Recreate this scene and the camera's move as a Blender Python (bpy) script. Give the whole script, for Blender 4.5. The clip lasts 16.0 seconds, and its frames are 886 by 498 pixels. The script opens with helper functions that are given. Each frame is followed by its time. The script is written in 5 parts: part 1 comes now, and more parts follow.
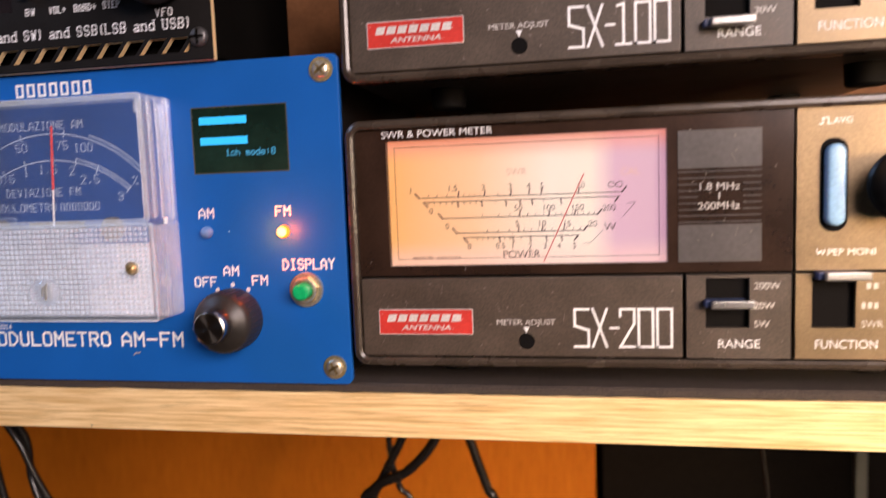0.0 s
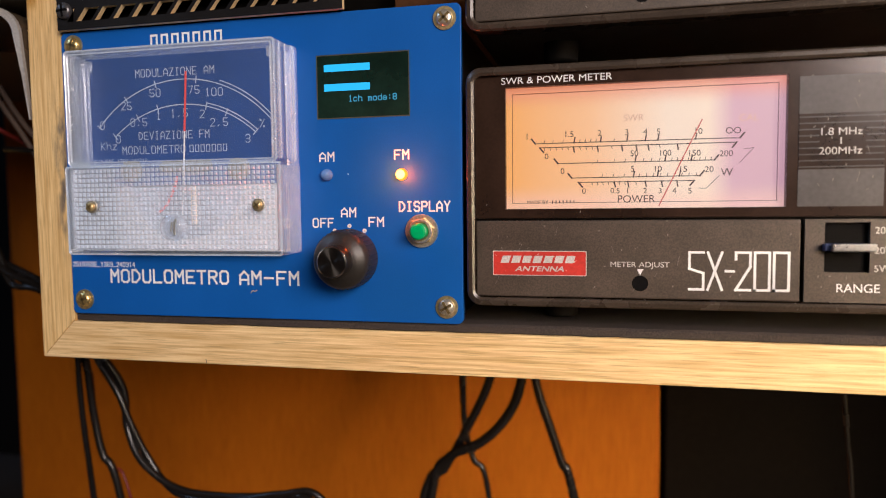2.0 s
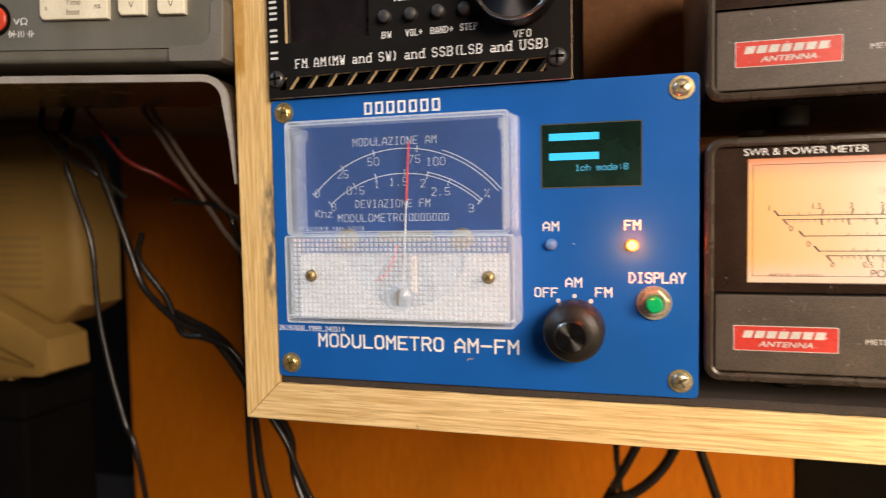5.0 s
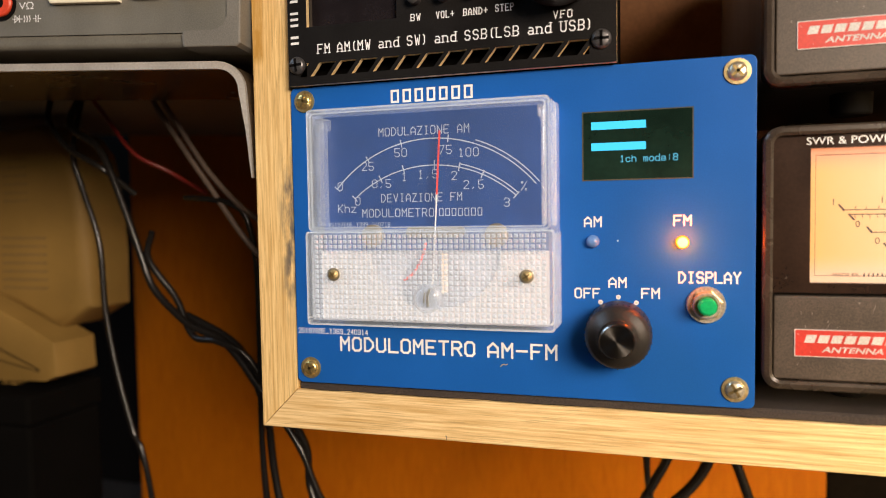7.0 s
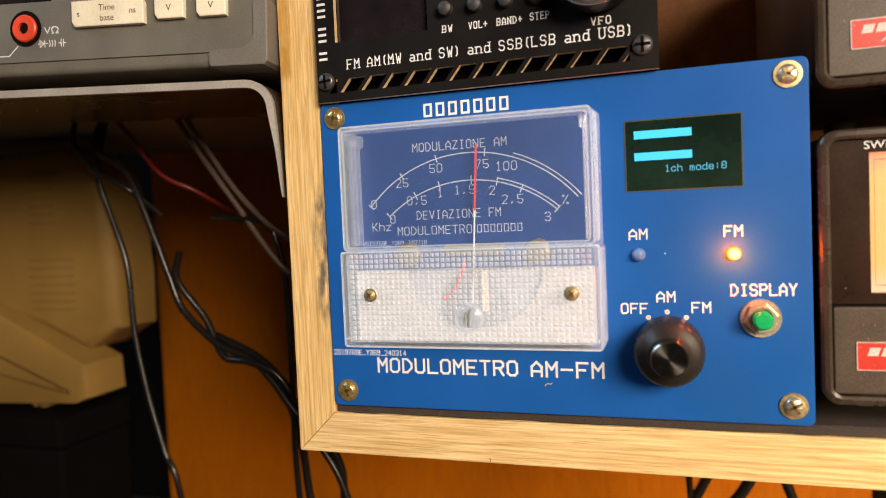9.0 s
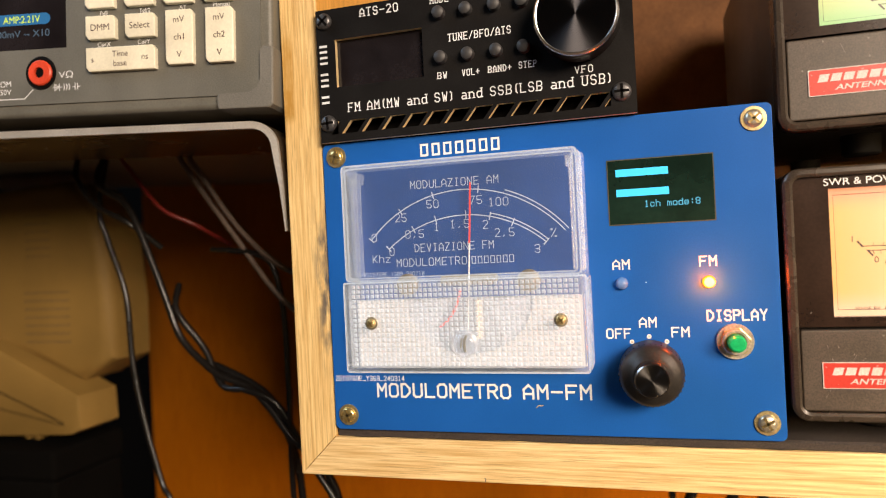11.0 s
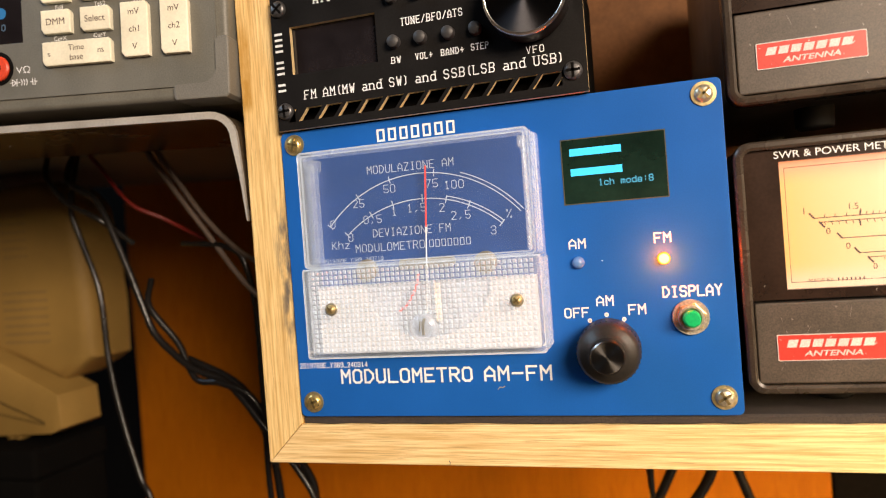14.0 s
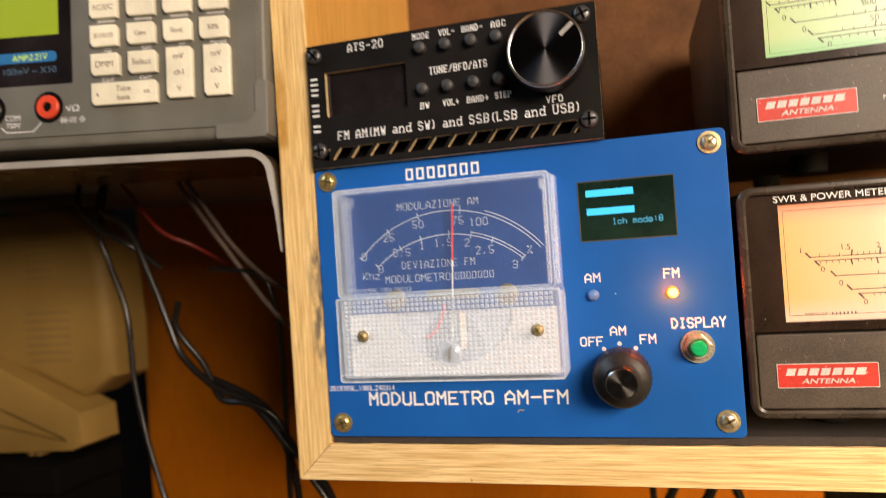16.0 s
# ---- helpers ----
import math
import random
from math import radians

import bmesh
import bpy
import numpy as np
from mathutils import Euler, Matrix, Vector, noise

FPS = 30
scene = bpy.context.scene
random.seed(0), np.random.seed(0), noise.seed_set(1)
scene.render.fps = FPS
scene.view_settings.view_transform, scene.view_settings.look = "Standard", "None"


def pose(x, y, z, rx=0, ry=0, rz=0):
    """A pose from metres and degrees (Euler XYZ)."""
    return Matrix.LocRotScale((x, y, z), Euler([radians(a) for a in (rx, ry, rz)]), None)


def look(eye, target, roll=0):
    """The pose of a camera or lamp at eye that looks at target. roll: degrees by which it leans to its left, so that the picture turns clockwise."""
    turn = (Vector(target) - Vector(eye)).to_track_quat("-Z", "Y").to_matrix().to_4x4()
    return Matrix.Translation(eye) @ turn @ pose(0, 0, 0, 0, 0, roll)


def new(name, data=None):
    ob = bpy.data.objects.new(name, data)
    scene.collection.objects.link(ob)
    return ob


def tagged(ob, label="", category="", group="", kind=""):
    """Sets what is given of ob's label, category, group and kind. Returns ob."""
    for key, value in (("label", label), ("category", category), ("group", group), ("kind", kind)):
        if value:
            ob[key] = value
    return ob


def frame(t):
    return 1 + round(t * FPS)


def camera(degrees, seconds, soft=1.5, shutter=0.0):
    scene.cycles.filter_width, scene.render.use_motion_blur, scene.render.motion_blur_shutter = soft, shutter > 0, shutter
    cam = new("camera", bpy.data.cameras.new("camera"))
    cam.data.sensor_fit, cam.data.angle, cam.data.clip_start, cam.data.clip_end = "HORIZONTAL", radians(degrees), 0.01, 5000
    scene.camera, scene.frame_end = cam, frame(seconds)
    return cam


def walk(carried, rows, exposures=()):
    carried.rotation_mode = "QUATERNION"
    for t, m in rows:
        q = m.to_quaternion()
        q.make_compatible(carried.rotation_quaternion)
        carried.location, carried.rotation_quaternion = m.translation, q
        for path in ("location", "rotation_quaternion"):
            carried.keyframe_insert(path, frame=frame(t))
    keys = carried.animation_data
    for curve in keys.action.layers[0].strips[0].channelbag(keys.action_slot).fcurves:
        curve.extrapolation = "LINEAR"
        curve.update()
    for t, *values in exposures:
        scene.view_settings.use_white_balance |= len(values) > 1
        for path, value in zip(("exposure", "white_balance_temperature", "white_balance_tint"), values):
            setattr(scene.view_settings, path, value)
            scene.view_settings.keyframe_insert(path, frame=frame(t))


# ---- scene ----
cam = camera(66.0, 16.0, soft=1.0, shutter=0.4)
cam.data.dof.use_dof, cam.data.dof.focus_distance, cam.data.dof.aperture_fstop = True, 0.190, 11.0
PATH = [
    (0, (0.18290, -0.17139, 0.05150), (0.14743, 0.02463, 0.03369), -2.07),
    (0.5, (0.17705, -0.17353, 0.02787), (0.13225, 0.02113, 0.01783), -1.31),
    (1, (0.16616, -0.18051, 0.02589), (0.12251, 0.01428, 0.01353), -1.04),
    (1.5, (0.16451, -0.18037, 0.02712), (0.11989, 0.01417, 0.01435), -1.06),
    (2, (0.16285, -0.18265, 0.03323), (0.11774, 0.01175, 0.02003), -0.64),
    (2.5, (0.16346, -0.18192, 0.03181), (0.11691, 0.01213, 0.01850), -0.88),
    (3, (0.16337, -0.18224, 0.03001), (0.11648, 0.01180, 0.01780), -1.21),
    (3.5, (0.16300, -0.18341, 0.03304), (0.11625, 0.01071, 0.02159), -1.10),
    (4, (0.14579, -0.18728, 0.04529), (0.09766, 0.00628, 0.03046), 0.29),
    (4.5, (0.12614, -0.19950, 0.04654), (0.07255, -0.00682, 0.04486), -2.09),
    (5, (0.11088, -0.19262, 0.05224), (0.05546, -0.00081, 0.04057), -1.04),
    (5.2, (0.10327, -0.19125, 0.05276), (0.04840, 0.00071, 0.04085), -0.64),
    (7.3, (0.10020, -0.18136, 0.04909), (0.04194, 0.00971, 0.03933), -1.09),
    (7.5, (0.10379, -0.18145, 0.05065), (0.04238, 0.00857, 0.03951), -1.42),
    (8, (0.09866, -0.17600, 0.05210), (0.03674, 0.01386, 0.04123), -2.25),
    (8.2, (0.09718, -0.17647, 0.05232), (0.03590, 0.01372, 0.04380), -2.64),
    (10.3, (0.08955, -0.18790, 0.05574), (0.02903, 0.00248, 0.04627), -1.89),
    (10.5, (0.09046, -0.19045, 0.05641), (0.03197, 0.00070, 0.04994), -1.91),
    (11, (0.09248, -0.19110, 0.05369), (0.03662, 0.00095, 0.05351), -2.84),
    (11.5, (0.09684, -0.18986, 0.05403), (0.04104, 0.00220, 0.05411), -3.48),
    (12, (0.10140, -0.18888, 0.05396), (0.04597, 0.00329, 0.05338), -3.84),
    (12.5, (0.10033, -0.18885, 0.05221), (0.04470, 0.00326, 0.05178), -3.94),
    (13, (0.10030, -0.18804, 0.04999), (0.04436, 0.00398, 0.04874), -4.10),
    (13.5, (0.10123, -0.18887, 0.04989), (0.04519, 0.00311, 0.04826), -4.29),
    (14, (0.10342, -0.18804, 0.04946), (0.04781, 0.00407, 0.04816), -4.33),
    (14.5, (0.10636, -0.18899, 0.05067), (0.05144, 0.00332, 0.04941), -4.56),
    (15, (0.10915, -0.18768, 0.04854), (0.05462, 0.00474, 0.04753), -4.50),
    (15.5, (0.10741, -0.18811, 0.04764), (0.05260, 0.00423, 0.04721), -4.03),
    (16, (0.09852, -0.20519, 0.05512), (0.04542, -0.01240, 0.05830), -3.86),
]
EXPOSURES = [(0, -0.02, 5680, 23), (0.8, -0.22, 5580, 19), (3.8, -0.26, 5700, 14), (4.6, -0.08, 6050, 11), (5.0, 0.15, 6150, 10), (7.3, 0.27, 6300, 10), (8.2, 0.28, 6400, 10), (10.5, 0.40, 6450, 10), (15.5, 0.48, 6400, 10), (16, 0.30, 6400, 10)]
walk(cam, [(t, look(eye, target, roll)) for t, eye, target, roll in PATH], EXPOSURES)

# ---- light ----
world = bpy.data.worlds.new("room_air")
world.use_nodes = True
world.node_tree.nodes["Background"].inputs[0].default_value = (0.9, 0.8, 0.68, 1)
world.node_tree.nodes["Background"].inputs[1].default_value = 0.012
scene.world = world


def area_lamp(name, eye, target, size, watts, colour):
    data = bpy.data.lights.new(name, "AREA")
    data.shape, data.size, data.size_y, data.energy, data.color = "RECTANGLE", size[0], size[1], watts, colour
    ob = new(name, data)
    ob.matrix_world = look(eye, target)
    return ob


area_lamp("room_lamp", (0.72, -0.76, 0.36), (0.08, 0.0, 0.06), (0.50, 0.36), 15.2, (1.0, 0.79, 0.60))
area_lamp("desk_lamp", (0.60, -0.38, 0.06), (0.24, 0.20, -0.09), (0.16, 0.07), 0.52, (1.0, 0.68, 0.32)).data.spread = radians(48)
area_lamp("window_daylight", (-1.05, -0.60, 1.00), (0.05, 0.0, 0.03), (0.5, 0.6), 5.2, (0.54, 0.76, 1.0))


# ---- materials ----
def nodes_of(name):
    m = bpy.data.materials.new(name)
    m.use_nodes = True
    return m, m.node_tree.nodes, m.node_tree.links, m.node_tree.nodes["Principled BSDF"]


def surface(name, colour, rough=0.5, metal=0.0, fine=1500.0, vary=0.12, bump=0.0, blotch=60.0, blot=0.15, coat=0.0, stretch=(1, 1, 1), spec=0.5, wear=None):
    """A procedural surface: base colour with fine grain and broad blotches, uneven gloss, and a fine relief."""
    m, n, l, b = nodes_of(name)
    at, mp = n.new("ShaderNodeTexCoord"), n.new("ShaderNodeMapping")
    mp.inputs["Scale"].default_value = stretch
    l.new(at.outputs["Object"], mp.inputs["Vector"])
    grain, broad = n.new("ShaderNodeTexNoise"), n.new("ShaderNodeTexNoise")
    for t, s, d in ((grain, fine, 3.0), (broad, blotch, 4.0)):
        t.inputs["Scale"].default_value, t.inputs["Detail"].default_value = s, d
        l.new(mp.outputs[0], t.inputs["Vector"])
    r1, r2 = n.new("ShaderNodeMapRange"), n.new("ShaderNodeMapRange")
    for r, a in ((r1, vary), (r2, blot)):
        r.inputs["From Min"].default_value, r.inputs["From Max"].default_value = 0.3, 0.7
        r.inputs["To Min"].default_value, r.inputs["To Max"].default_value = 1 - a, 1 + a
    l.new(grain.outputs["Fac"], r1.inputs["Value"])
    l.new(broad.outputs["Fac"], r2.inputs["Value"])
    mul = n.new("ShaderNodeMath")
    mul.operation = "MULTIPLY"
    l.new(r1.outputs[0], mul.inputs[0])
    l.new(r2.outputs[0], mul.inputs[1])
    sc = n.new("ShaderNodeVectorMath")
    sc.operation = "SCALE"
    sc.inputs[0].default_value = colour
    l.new(mul.outputs[0], sc.inputs["Scale"])
    out = sc.outputs[0]
    if wear:
        spots, ramp, mix = n.new("ShaderNodeTexNoise"), n.new("ShaderNodeMapRange"), n.new("ShaderNodeMix")
        spots.inputs["Scale"].default_value, spots.inputs["Detail"].default_value = wear[1], 5.0
        l.new(at.outputs["Object"], spots.inputs["Vector"])
        ramp.inputs["From Min"].default_value, ramp.inputs["From Max"].default_value = wear[2], wear[2] + 0.06
        l.new(spots.outputs["Fac"], ramp.inputs["Value"])
        mix.data_type = "RGBA"
        mix.inputs["B"].default_value = (*wear[0], 1)
        l.new(ramp.outputs[0], mix.inputs["Factor"])
        l.new(out, mix.inputs["A"])
        out = mix.outputs["Result"]
    l.new(out, b.inputs["Base Color"])
    rr = n.new("ShaderNodeMapRange")
    rr.inputs["To Min"].default_value, rr.inputs["To Max"].default_value = max(0.02, rough * 0.8), min(1.0, rough * 1.2)
    l.new(broad.outputs["Fac"], rr.inputs["Value"])
    l.new(rr.outputs[0], b.inputs["Roughness"])
    b.inputs["Metallic"].default_value, b.inputs["Coat Weight"].default_value, b.inputs["Specular IOR Level"].default_value = metal, coat, spec
    if bump:
        bp = n.new("ShaderNodeBump")
        bp.inputs["Strength"].default_value, bp.inputs["Distance"].default_value = bump, 0.0002
        l.new(grain.outputs["Fac"], bp.inputs["Height"])
        l.new(bp.outputs[0], b.inputs["Normal"])
    return m


def oak(name, along, light, dark, smudge=False):
    """Pale oak veneer: long fibres along one axis, open darker pores, uneven tone, and scuffs."""
    m, n, l, b = nodes_of(name)
    at = n.new("ShaderNodeTexCoord")

    def noise_at(stretch, scale, detail, rough=0.6, distort=0.0):
        mp, t = n.new("ShaderNodeMapping"), n.new("ShaderNodeTexNoise")
        mp.inputs["Scale"].default_value = stretch
        l.new(at.outputs["Object"], mp.inputs["Vector"])
        l.new(mp.outputs[0], t.inputs["Vector"])
        t.inputs["Scale"].default_value, t.inputs["Detail"].default_value, t.inputs["Roughness"].default_value, t.inputs["Distortion"].default_value = scale, detail, rough, distort
        return t.outputs["Fac"]

    thin = {"x": (0.030, 1, 1), "z": (1, 1, 0.030), "y": (1, 0.030, 1)}[along]
    wide = {"x": (0.12, 1, 1), "z": (1, 1, 0.12), "y": (1, 0.12, 1)}[along]
    fibre, band = noise_at(thin, 1350, 5), noise_at(wide, 160, 4, 0.6, 0.6)
    tone = n.new("ShaderNodeValToRGB")
    tone.color_ramp.elements[0].position, tone.color_ramp.elements[1].position = 0.36, 0.62
    tone.color_ramp.elements[0].color, tone.color_ramp.elements[1].color = (*dark, 1), (*light, 1)
    mix = n.new("ShaderNodeMath")
    mix.operation = "MULTIPLY_ADD"
    mix.inputs[1].default_value, mix.inputs[2].default_value = 0.86, 0.0
    l.new(fibre, mix.inputs[0])
    add = n.new("ShaderNodeMath")
    add.operation = "MULTIPLY_ADD"
    add.inputs[1].default_value = 0.15
    l.new(band, add.inputs[0])
    l.new(mix.outputs[0], add.inputs[2])
    l.new(add.outputs[0], tone.inputs[0])
    # open pores: fine dark dashes along the fibres
    fine = {"x": (0.032, 1, 1), "z": (1, 1, 0.032), "y": (1, 0.032, 1)}[along]
    dash, pore = n.new("ShaderNodeMapRange"), n.new("ShaderNodeMix")
    dash.inputs["From Min"].default_value, dash.inputs["From Max"].default_value, dash.inputs["To Max"].default_value = 0.54, 0.68, 0.55
    l.new(noise_at(fine, 2900, 3, 0.55), dash.inputs["Value"])
    pore.data_type = "RGBA"
    pore.inputs["B"].default_value = (*[0.62 * c for c in dark], 1)
    l.new(dash.outputs[0], pore.inputs["Factor"])
    l.new(tone.outputs[0], pore.inputs["A"])
    paint = pore.outputs["Result"]
    if smudge:  # a grey rubbed patch along the inner edge, and a honey-coloured stain higher up on the outer edge
        sp = n.new("ShaderNodeSeparateXYZ")
        l.new(at.outputs["Object"], sp.inputs[0])
        for across, low, top, stain, soft in (((-0.0068, -0.0015), (0.012, 0.034), (0.076, 0.056), (0.13, 0.115, 0.10), 0.38), ((-0.0085, -0.0098), (0.094, 0.098), (0.124, 0.119), (0.50, 0.28, 0.06), 0.20)):
            mottle = n.new("ShaderNodeMapRange")
            mottle.inputs["From Min"].default_value, mottle.inputs["From Max"].default_value = soft, 0.60
            l.new(noise_at((1, 1, 0.3), 420, 5), mottle.inputs["Value"])
            fac = mottle.outputs[0]
            for c, (f0, f1) in (("X", across), ("Z", low), ("Z", top)):
                r, k = n.new("ShaderNodeMapRange"), n.new("ShaderNodeMath")
                r.interpolation_type, k.operation = "SMOOTHSTEP", "MULTIPLY"
                r.inputs["From Min"].default_value, r.inputs["From Max"].default_value = min(f0, f1), max(f0, f1)
                r.inputs["To Min"].default_value, r.inputs["To Max"].default_value = (0, 1) if f0 < f1 else (1, 0)
                l.new(sp.outputs[c], r.inputs["Value"])
                l.new(fac, k.inputs[0])
                l.new(r.outputs[0], k.inputs[1])
                fac = k.outputs[0]
            k = n.new("ShaderNodeMix")
            k.data_type = "RGBA"
            k.inputs["B"].default_value = (*stain, 1)
            l.new(fac, k.inputs["Factor"])
            l.new(paint, k.inputs["A"])
            paint = k.outputs["Result"]
    l.new(paint, b.inputs["Base Color"])
    b.inputs["Roughness"].default_value = 0.42
    bp = n.new("ShaderNodeBump")
    bp.inputs["Strength"].default_value, bp.inputs["Distance"].default_value = 0.5, 0.00025
    l.new(fibre, bp.inputs["Height"])
    l.new(bp.outputs[0], b.inputs["Normal"])
    return m


def glow(name, colour, strength):
    m, n, l, b = nodes_of(name)
    b.inputs["Base Color"].default_value = (*[0.15 * c for c in colour], 1)
    b.inputs["Emission Color"].default_value = (*colour, 1)
    b.inputs["Emission Strength"].default_value = strength
    return m


def clear(name, rough=0.03, milk=0.0, tint=(0.95, 0.97, 1.0), gloss=0.5, bump=0.0):
    """Clear plastic sheet: lets the view through, mirrors at its gloss, and may be a little milky."""
    m, n, l, b = nodes_of(name)
    n.remove(b)
    see, shine, milky = n.new("ShaderNodeBsdfTransparent"), n.new("ShaderNodeBsdfGlossy"), n.new("ShaderNodeBsdfPrincipled")
    see.inputs["Color"].default_value = (*tint, 1)
    shine.inputs["Roughness"].default_value = rough
    milky.inputs["Base Color"].default_value, milky.inputs["Roughness"].default_value = (0.78, 0.89, 1.0, 1), 0.25
    f = n.new("ShaderNodeFresnel")
    f.inputs["IOR"].default_value = 1.0 + gloss
    a, c = n.new("ShaderNodeMixShader"), n.new("ShaderNodeMixShader")
    l.new(f.outputs[0], a.inputs[0])
    l.new(see.outputs[0], a.inputs[1])
    l.new(shine.outputs[0], a.inputs[2])
    at, t, r = n.new("ShaderNodeTexCoord"), n.new("ShaderNodeTexNoise"), n.new("ShaderNodeMapRange")
    t.inputs["Scale"].default_value, t.inputs["Detail"].default_value = 260, 4
    r.inputs["To Min"].default_value, r.inputs["To Max"].default_value = milk * 0.7, min(1, milk * 1.3)
    l.new(at.outputs["Object"], t.inputs["Vector"])
    l.new(t.outputs["Fac"], r.inputs["Value"])
    l.new(r.outputs[0], c.inputs[0])
    l.new(a.outputs[0], c.inputs[1])
    l.new(milky.outputs[0], c.inputs[2])
    l.new(c.outputs[0], n["Material Output"].inputs["Surface"])
    return m


def spun(name, colour, rough):
    """Turned metal: rings round the axis of the knob, which give fan-shaped lights."""
    m, n, l, b = nodes_of(name)
    b.inputs["Base Color"].default_value, b.inputs["Metallic"].default_value, b.inputs["Roughness"].default_value = (*colour, 1), 1.0, rough
    b.inputs["Anisotropic"].default_value = 0.92
    tg = n.new("ShaderNodeTangent")
    tg.direction_type, tg.axis = "RADIAL", "Y"
    l.new(tg.outputs[0], b.inputs["Tangent"])
    return m


def lit_dial(name, left, mid, right, low, high, strength, x0, x1, z0, z1, hot):
    """A paper dial lit from behind by its lamps: one tint at each end, brightest where the lamp stands."""
    m, n, l, b = nodes_of(name)
    at, sp = n.new("ShaderNodeTexCoord"), n.new("ShaderNodeSeparateXYZ")
    l.new(at.outputs["Object"], sp.inputs[0])
    rx = n.new("ShaderNodeMapRange")
    rx.inputs["From Min"].default_value, rx.inputs["From Max"].default_value = x0 * MM, x1 * MM
    l.new(sp.outputs["X"], rx.inputs["Value"])
    ramp = n.new("ShaderNodeValToRGB")
    e = ramp.color_ramp.elements
    e[0].position, e[0].color = 0.0, (*left, 1)
    e[1].position, e[1].color = 1.0, (*[0.92 * c for c in right], 1)
    for p, c in ((hot - 0.28, [(p + 2 * q) / 3 for p, q in zip(mid, left)]), (hot, mid), (0.74, mid), (0.83, right)):
        k = e.new(p)
        k.color = (*c, 1)
    l.new(rx.outputs[0], ramp.inputs[0])
    tint = ramp.outputs[0]
    # a coloured glow along the lower edge, and a deeper tint along the upper one
    for f0, f1, most, c in ((z0, z0 + (z1 - z0) * 0.22, 0.6, low), (z1, z1 - (z1 - z0) * 0.20, 0.8, high)):
        rz = n.new("ShaderNodeMapRange")
        rz.interpolation_type = "SMOOTHSTEP"
        rz.inputs["From Min"].default_value, rz.inputs["From Max"].default_value = min(f0, f1) * MM, max(f0, f1) * MM
        rz.inputs["To Min"].default_value, rz.inputs["To Max"].default_value = (most, 0.0) if f0 < f1 else (0.0, most)
        l.new(sp.outputs["Z"], rz.inputs["Value"])
        mix = n.new("ShaderNodeMix")
        mix.data_type = "RGBA"
        mix.inputs["B"].default_value = (*c, 1)
        l.new(rz.outputs[0], mix.inputs["Factor"])
        l.new(tint, mix.inputs["A"])
        tint = mix.outputs["Result"]
    b.inputs["Base Color"].default_value, b.inputs["Roughness"].default_value = (0.10, 0.085, 0.075, 1), 0.6
    l.new(tint, b.inputs["Emission Color"])
    b.inputs["Emission Strength"].default_value = strength
    return m


MM = 0.001
OAK_X = oak("oak_veneer_lengthwise", "x", (0.91, 0.69, 0.36), (0.60, 0.385, 0.145))
OAK_Z = oak("oak_veneer_upright", "z", (0.91, 0.67, 0.31), (0.60, 0.37, 0.125), smudge=True)
# inner faces: the warm light on them is put into a deeper orange
OAK_IN = oak("warm_lit_oak_inside", "z", (0.82, 0.44, 0.105), (0.60, 0.30, 0.06))
SCUFF = surface("dark_scuff", (0.16, 0.14, 0.12), 0.6, fine=900, vary=0.5, stretch=(1, 1, 0.1))
BOARD = oak("orange_brown_board", "z", (0.46, 0.142, 0.003), (0.35, 0.094, 0.002))
BOARD.node_tree.nodes["Principled BSDF"].inputs["Specular IOR Level"].default_value = 0.15
BROWN = surface("dark_brown_hardboard", (0.125, 0.058, 0.024), 0.7, fine=700, blot=0.3, spec=0.15)
BLUE = surface("blue_solder_mask", (0.011, 0.102, 0.41), 0.42, fine=2500, vary=0.05, bump=0.03, blotch=40, blot=0.07, spec=0.18)
DIALBLUE = surface("blue_dial_print", (0.007, 0.055, 0.235), 0.5, fine=2000, vary=0.05)
WHITE = surface("white_print", (0.80, 0.82, 0.84), 0.5, fine=3000, vary=0.06)
DIALWHITE = surface("pale_dial_print", (0.46, 0.53, 0.66), 0.5, fine=3000, vary=0.06)
GREYPRINT = surface("worn_white_print", (0.56, 0.55, 0.53), 0.5, fine=2600, vary=0.25)
SCRATCH = surface("pale_scratch", (0.20, 0.18, 0.155), 0.5, fine=3000, vary=0.3)
INK = surface("dark_dial_ink", (0.06, 0.025, 0.02), 0.7)
PALEINK = glow("faded_red_ink_on_lit_paper", (0.95, 0.50, 0.30), 0.72)
RED = surface("red_label", (0.52, 0.040, 0.027), 0.35, wear=((0.75, 0.7, 0.66), 700, 0.69))
CASE = surface("dark_grey_textured_plastic", (0.060, 0.045, 0.033), 0.46, fine=2600, vary=0.35, bump=0.12, blotch=90, blot=0.2, wear=((0.20, 0.18, 0.15), 420, 0.72))
RIM = surface("satin_dark_grey_rim", (0.046, 0.035, 0.026), 0.27, fine=2600, vary=0.3, bump=0.06, blotch=90, blot=0.25, wear=((0.20, 0.18, 0.15), 420, 0.72))
# dark grey plates; the golden glare of warm light is put into this colour
GOLDGLARE = surface("dark_grey_golden_glare", (0.20, 0.145, 0.078), 0.42, metal=0.45, fine=2400, vary=0.18, bump=0.15, wear=((0.30, 0.26, 0.2), 380, 0.72))
# warm brown haze is put into the black base; the specks are dust
ACRYL = surface("dusty_black_panel_brown_haze", (0.027, 0.015, 0.010), 0.20, fine=1200, blot=0.4, wear=((0.12, 0.10, 0.09), 520, 0.76))
SMOKE = surface("grey_tinted_panel", (0.080, 0.077, 0.080), 0.34, fine=900, spec=0.3, wear=((0.3, 0.3, 0.3), 420, 0.73))
DARK = surface("black_inside", (0.005, 0.0045, 0.0045), 0.8, spec=0.08)
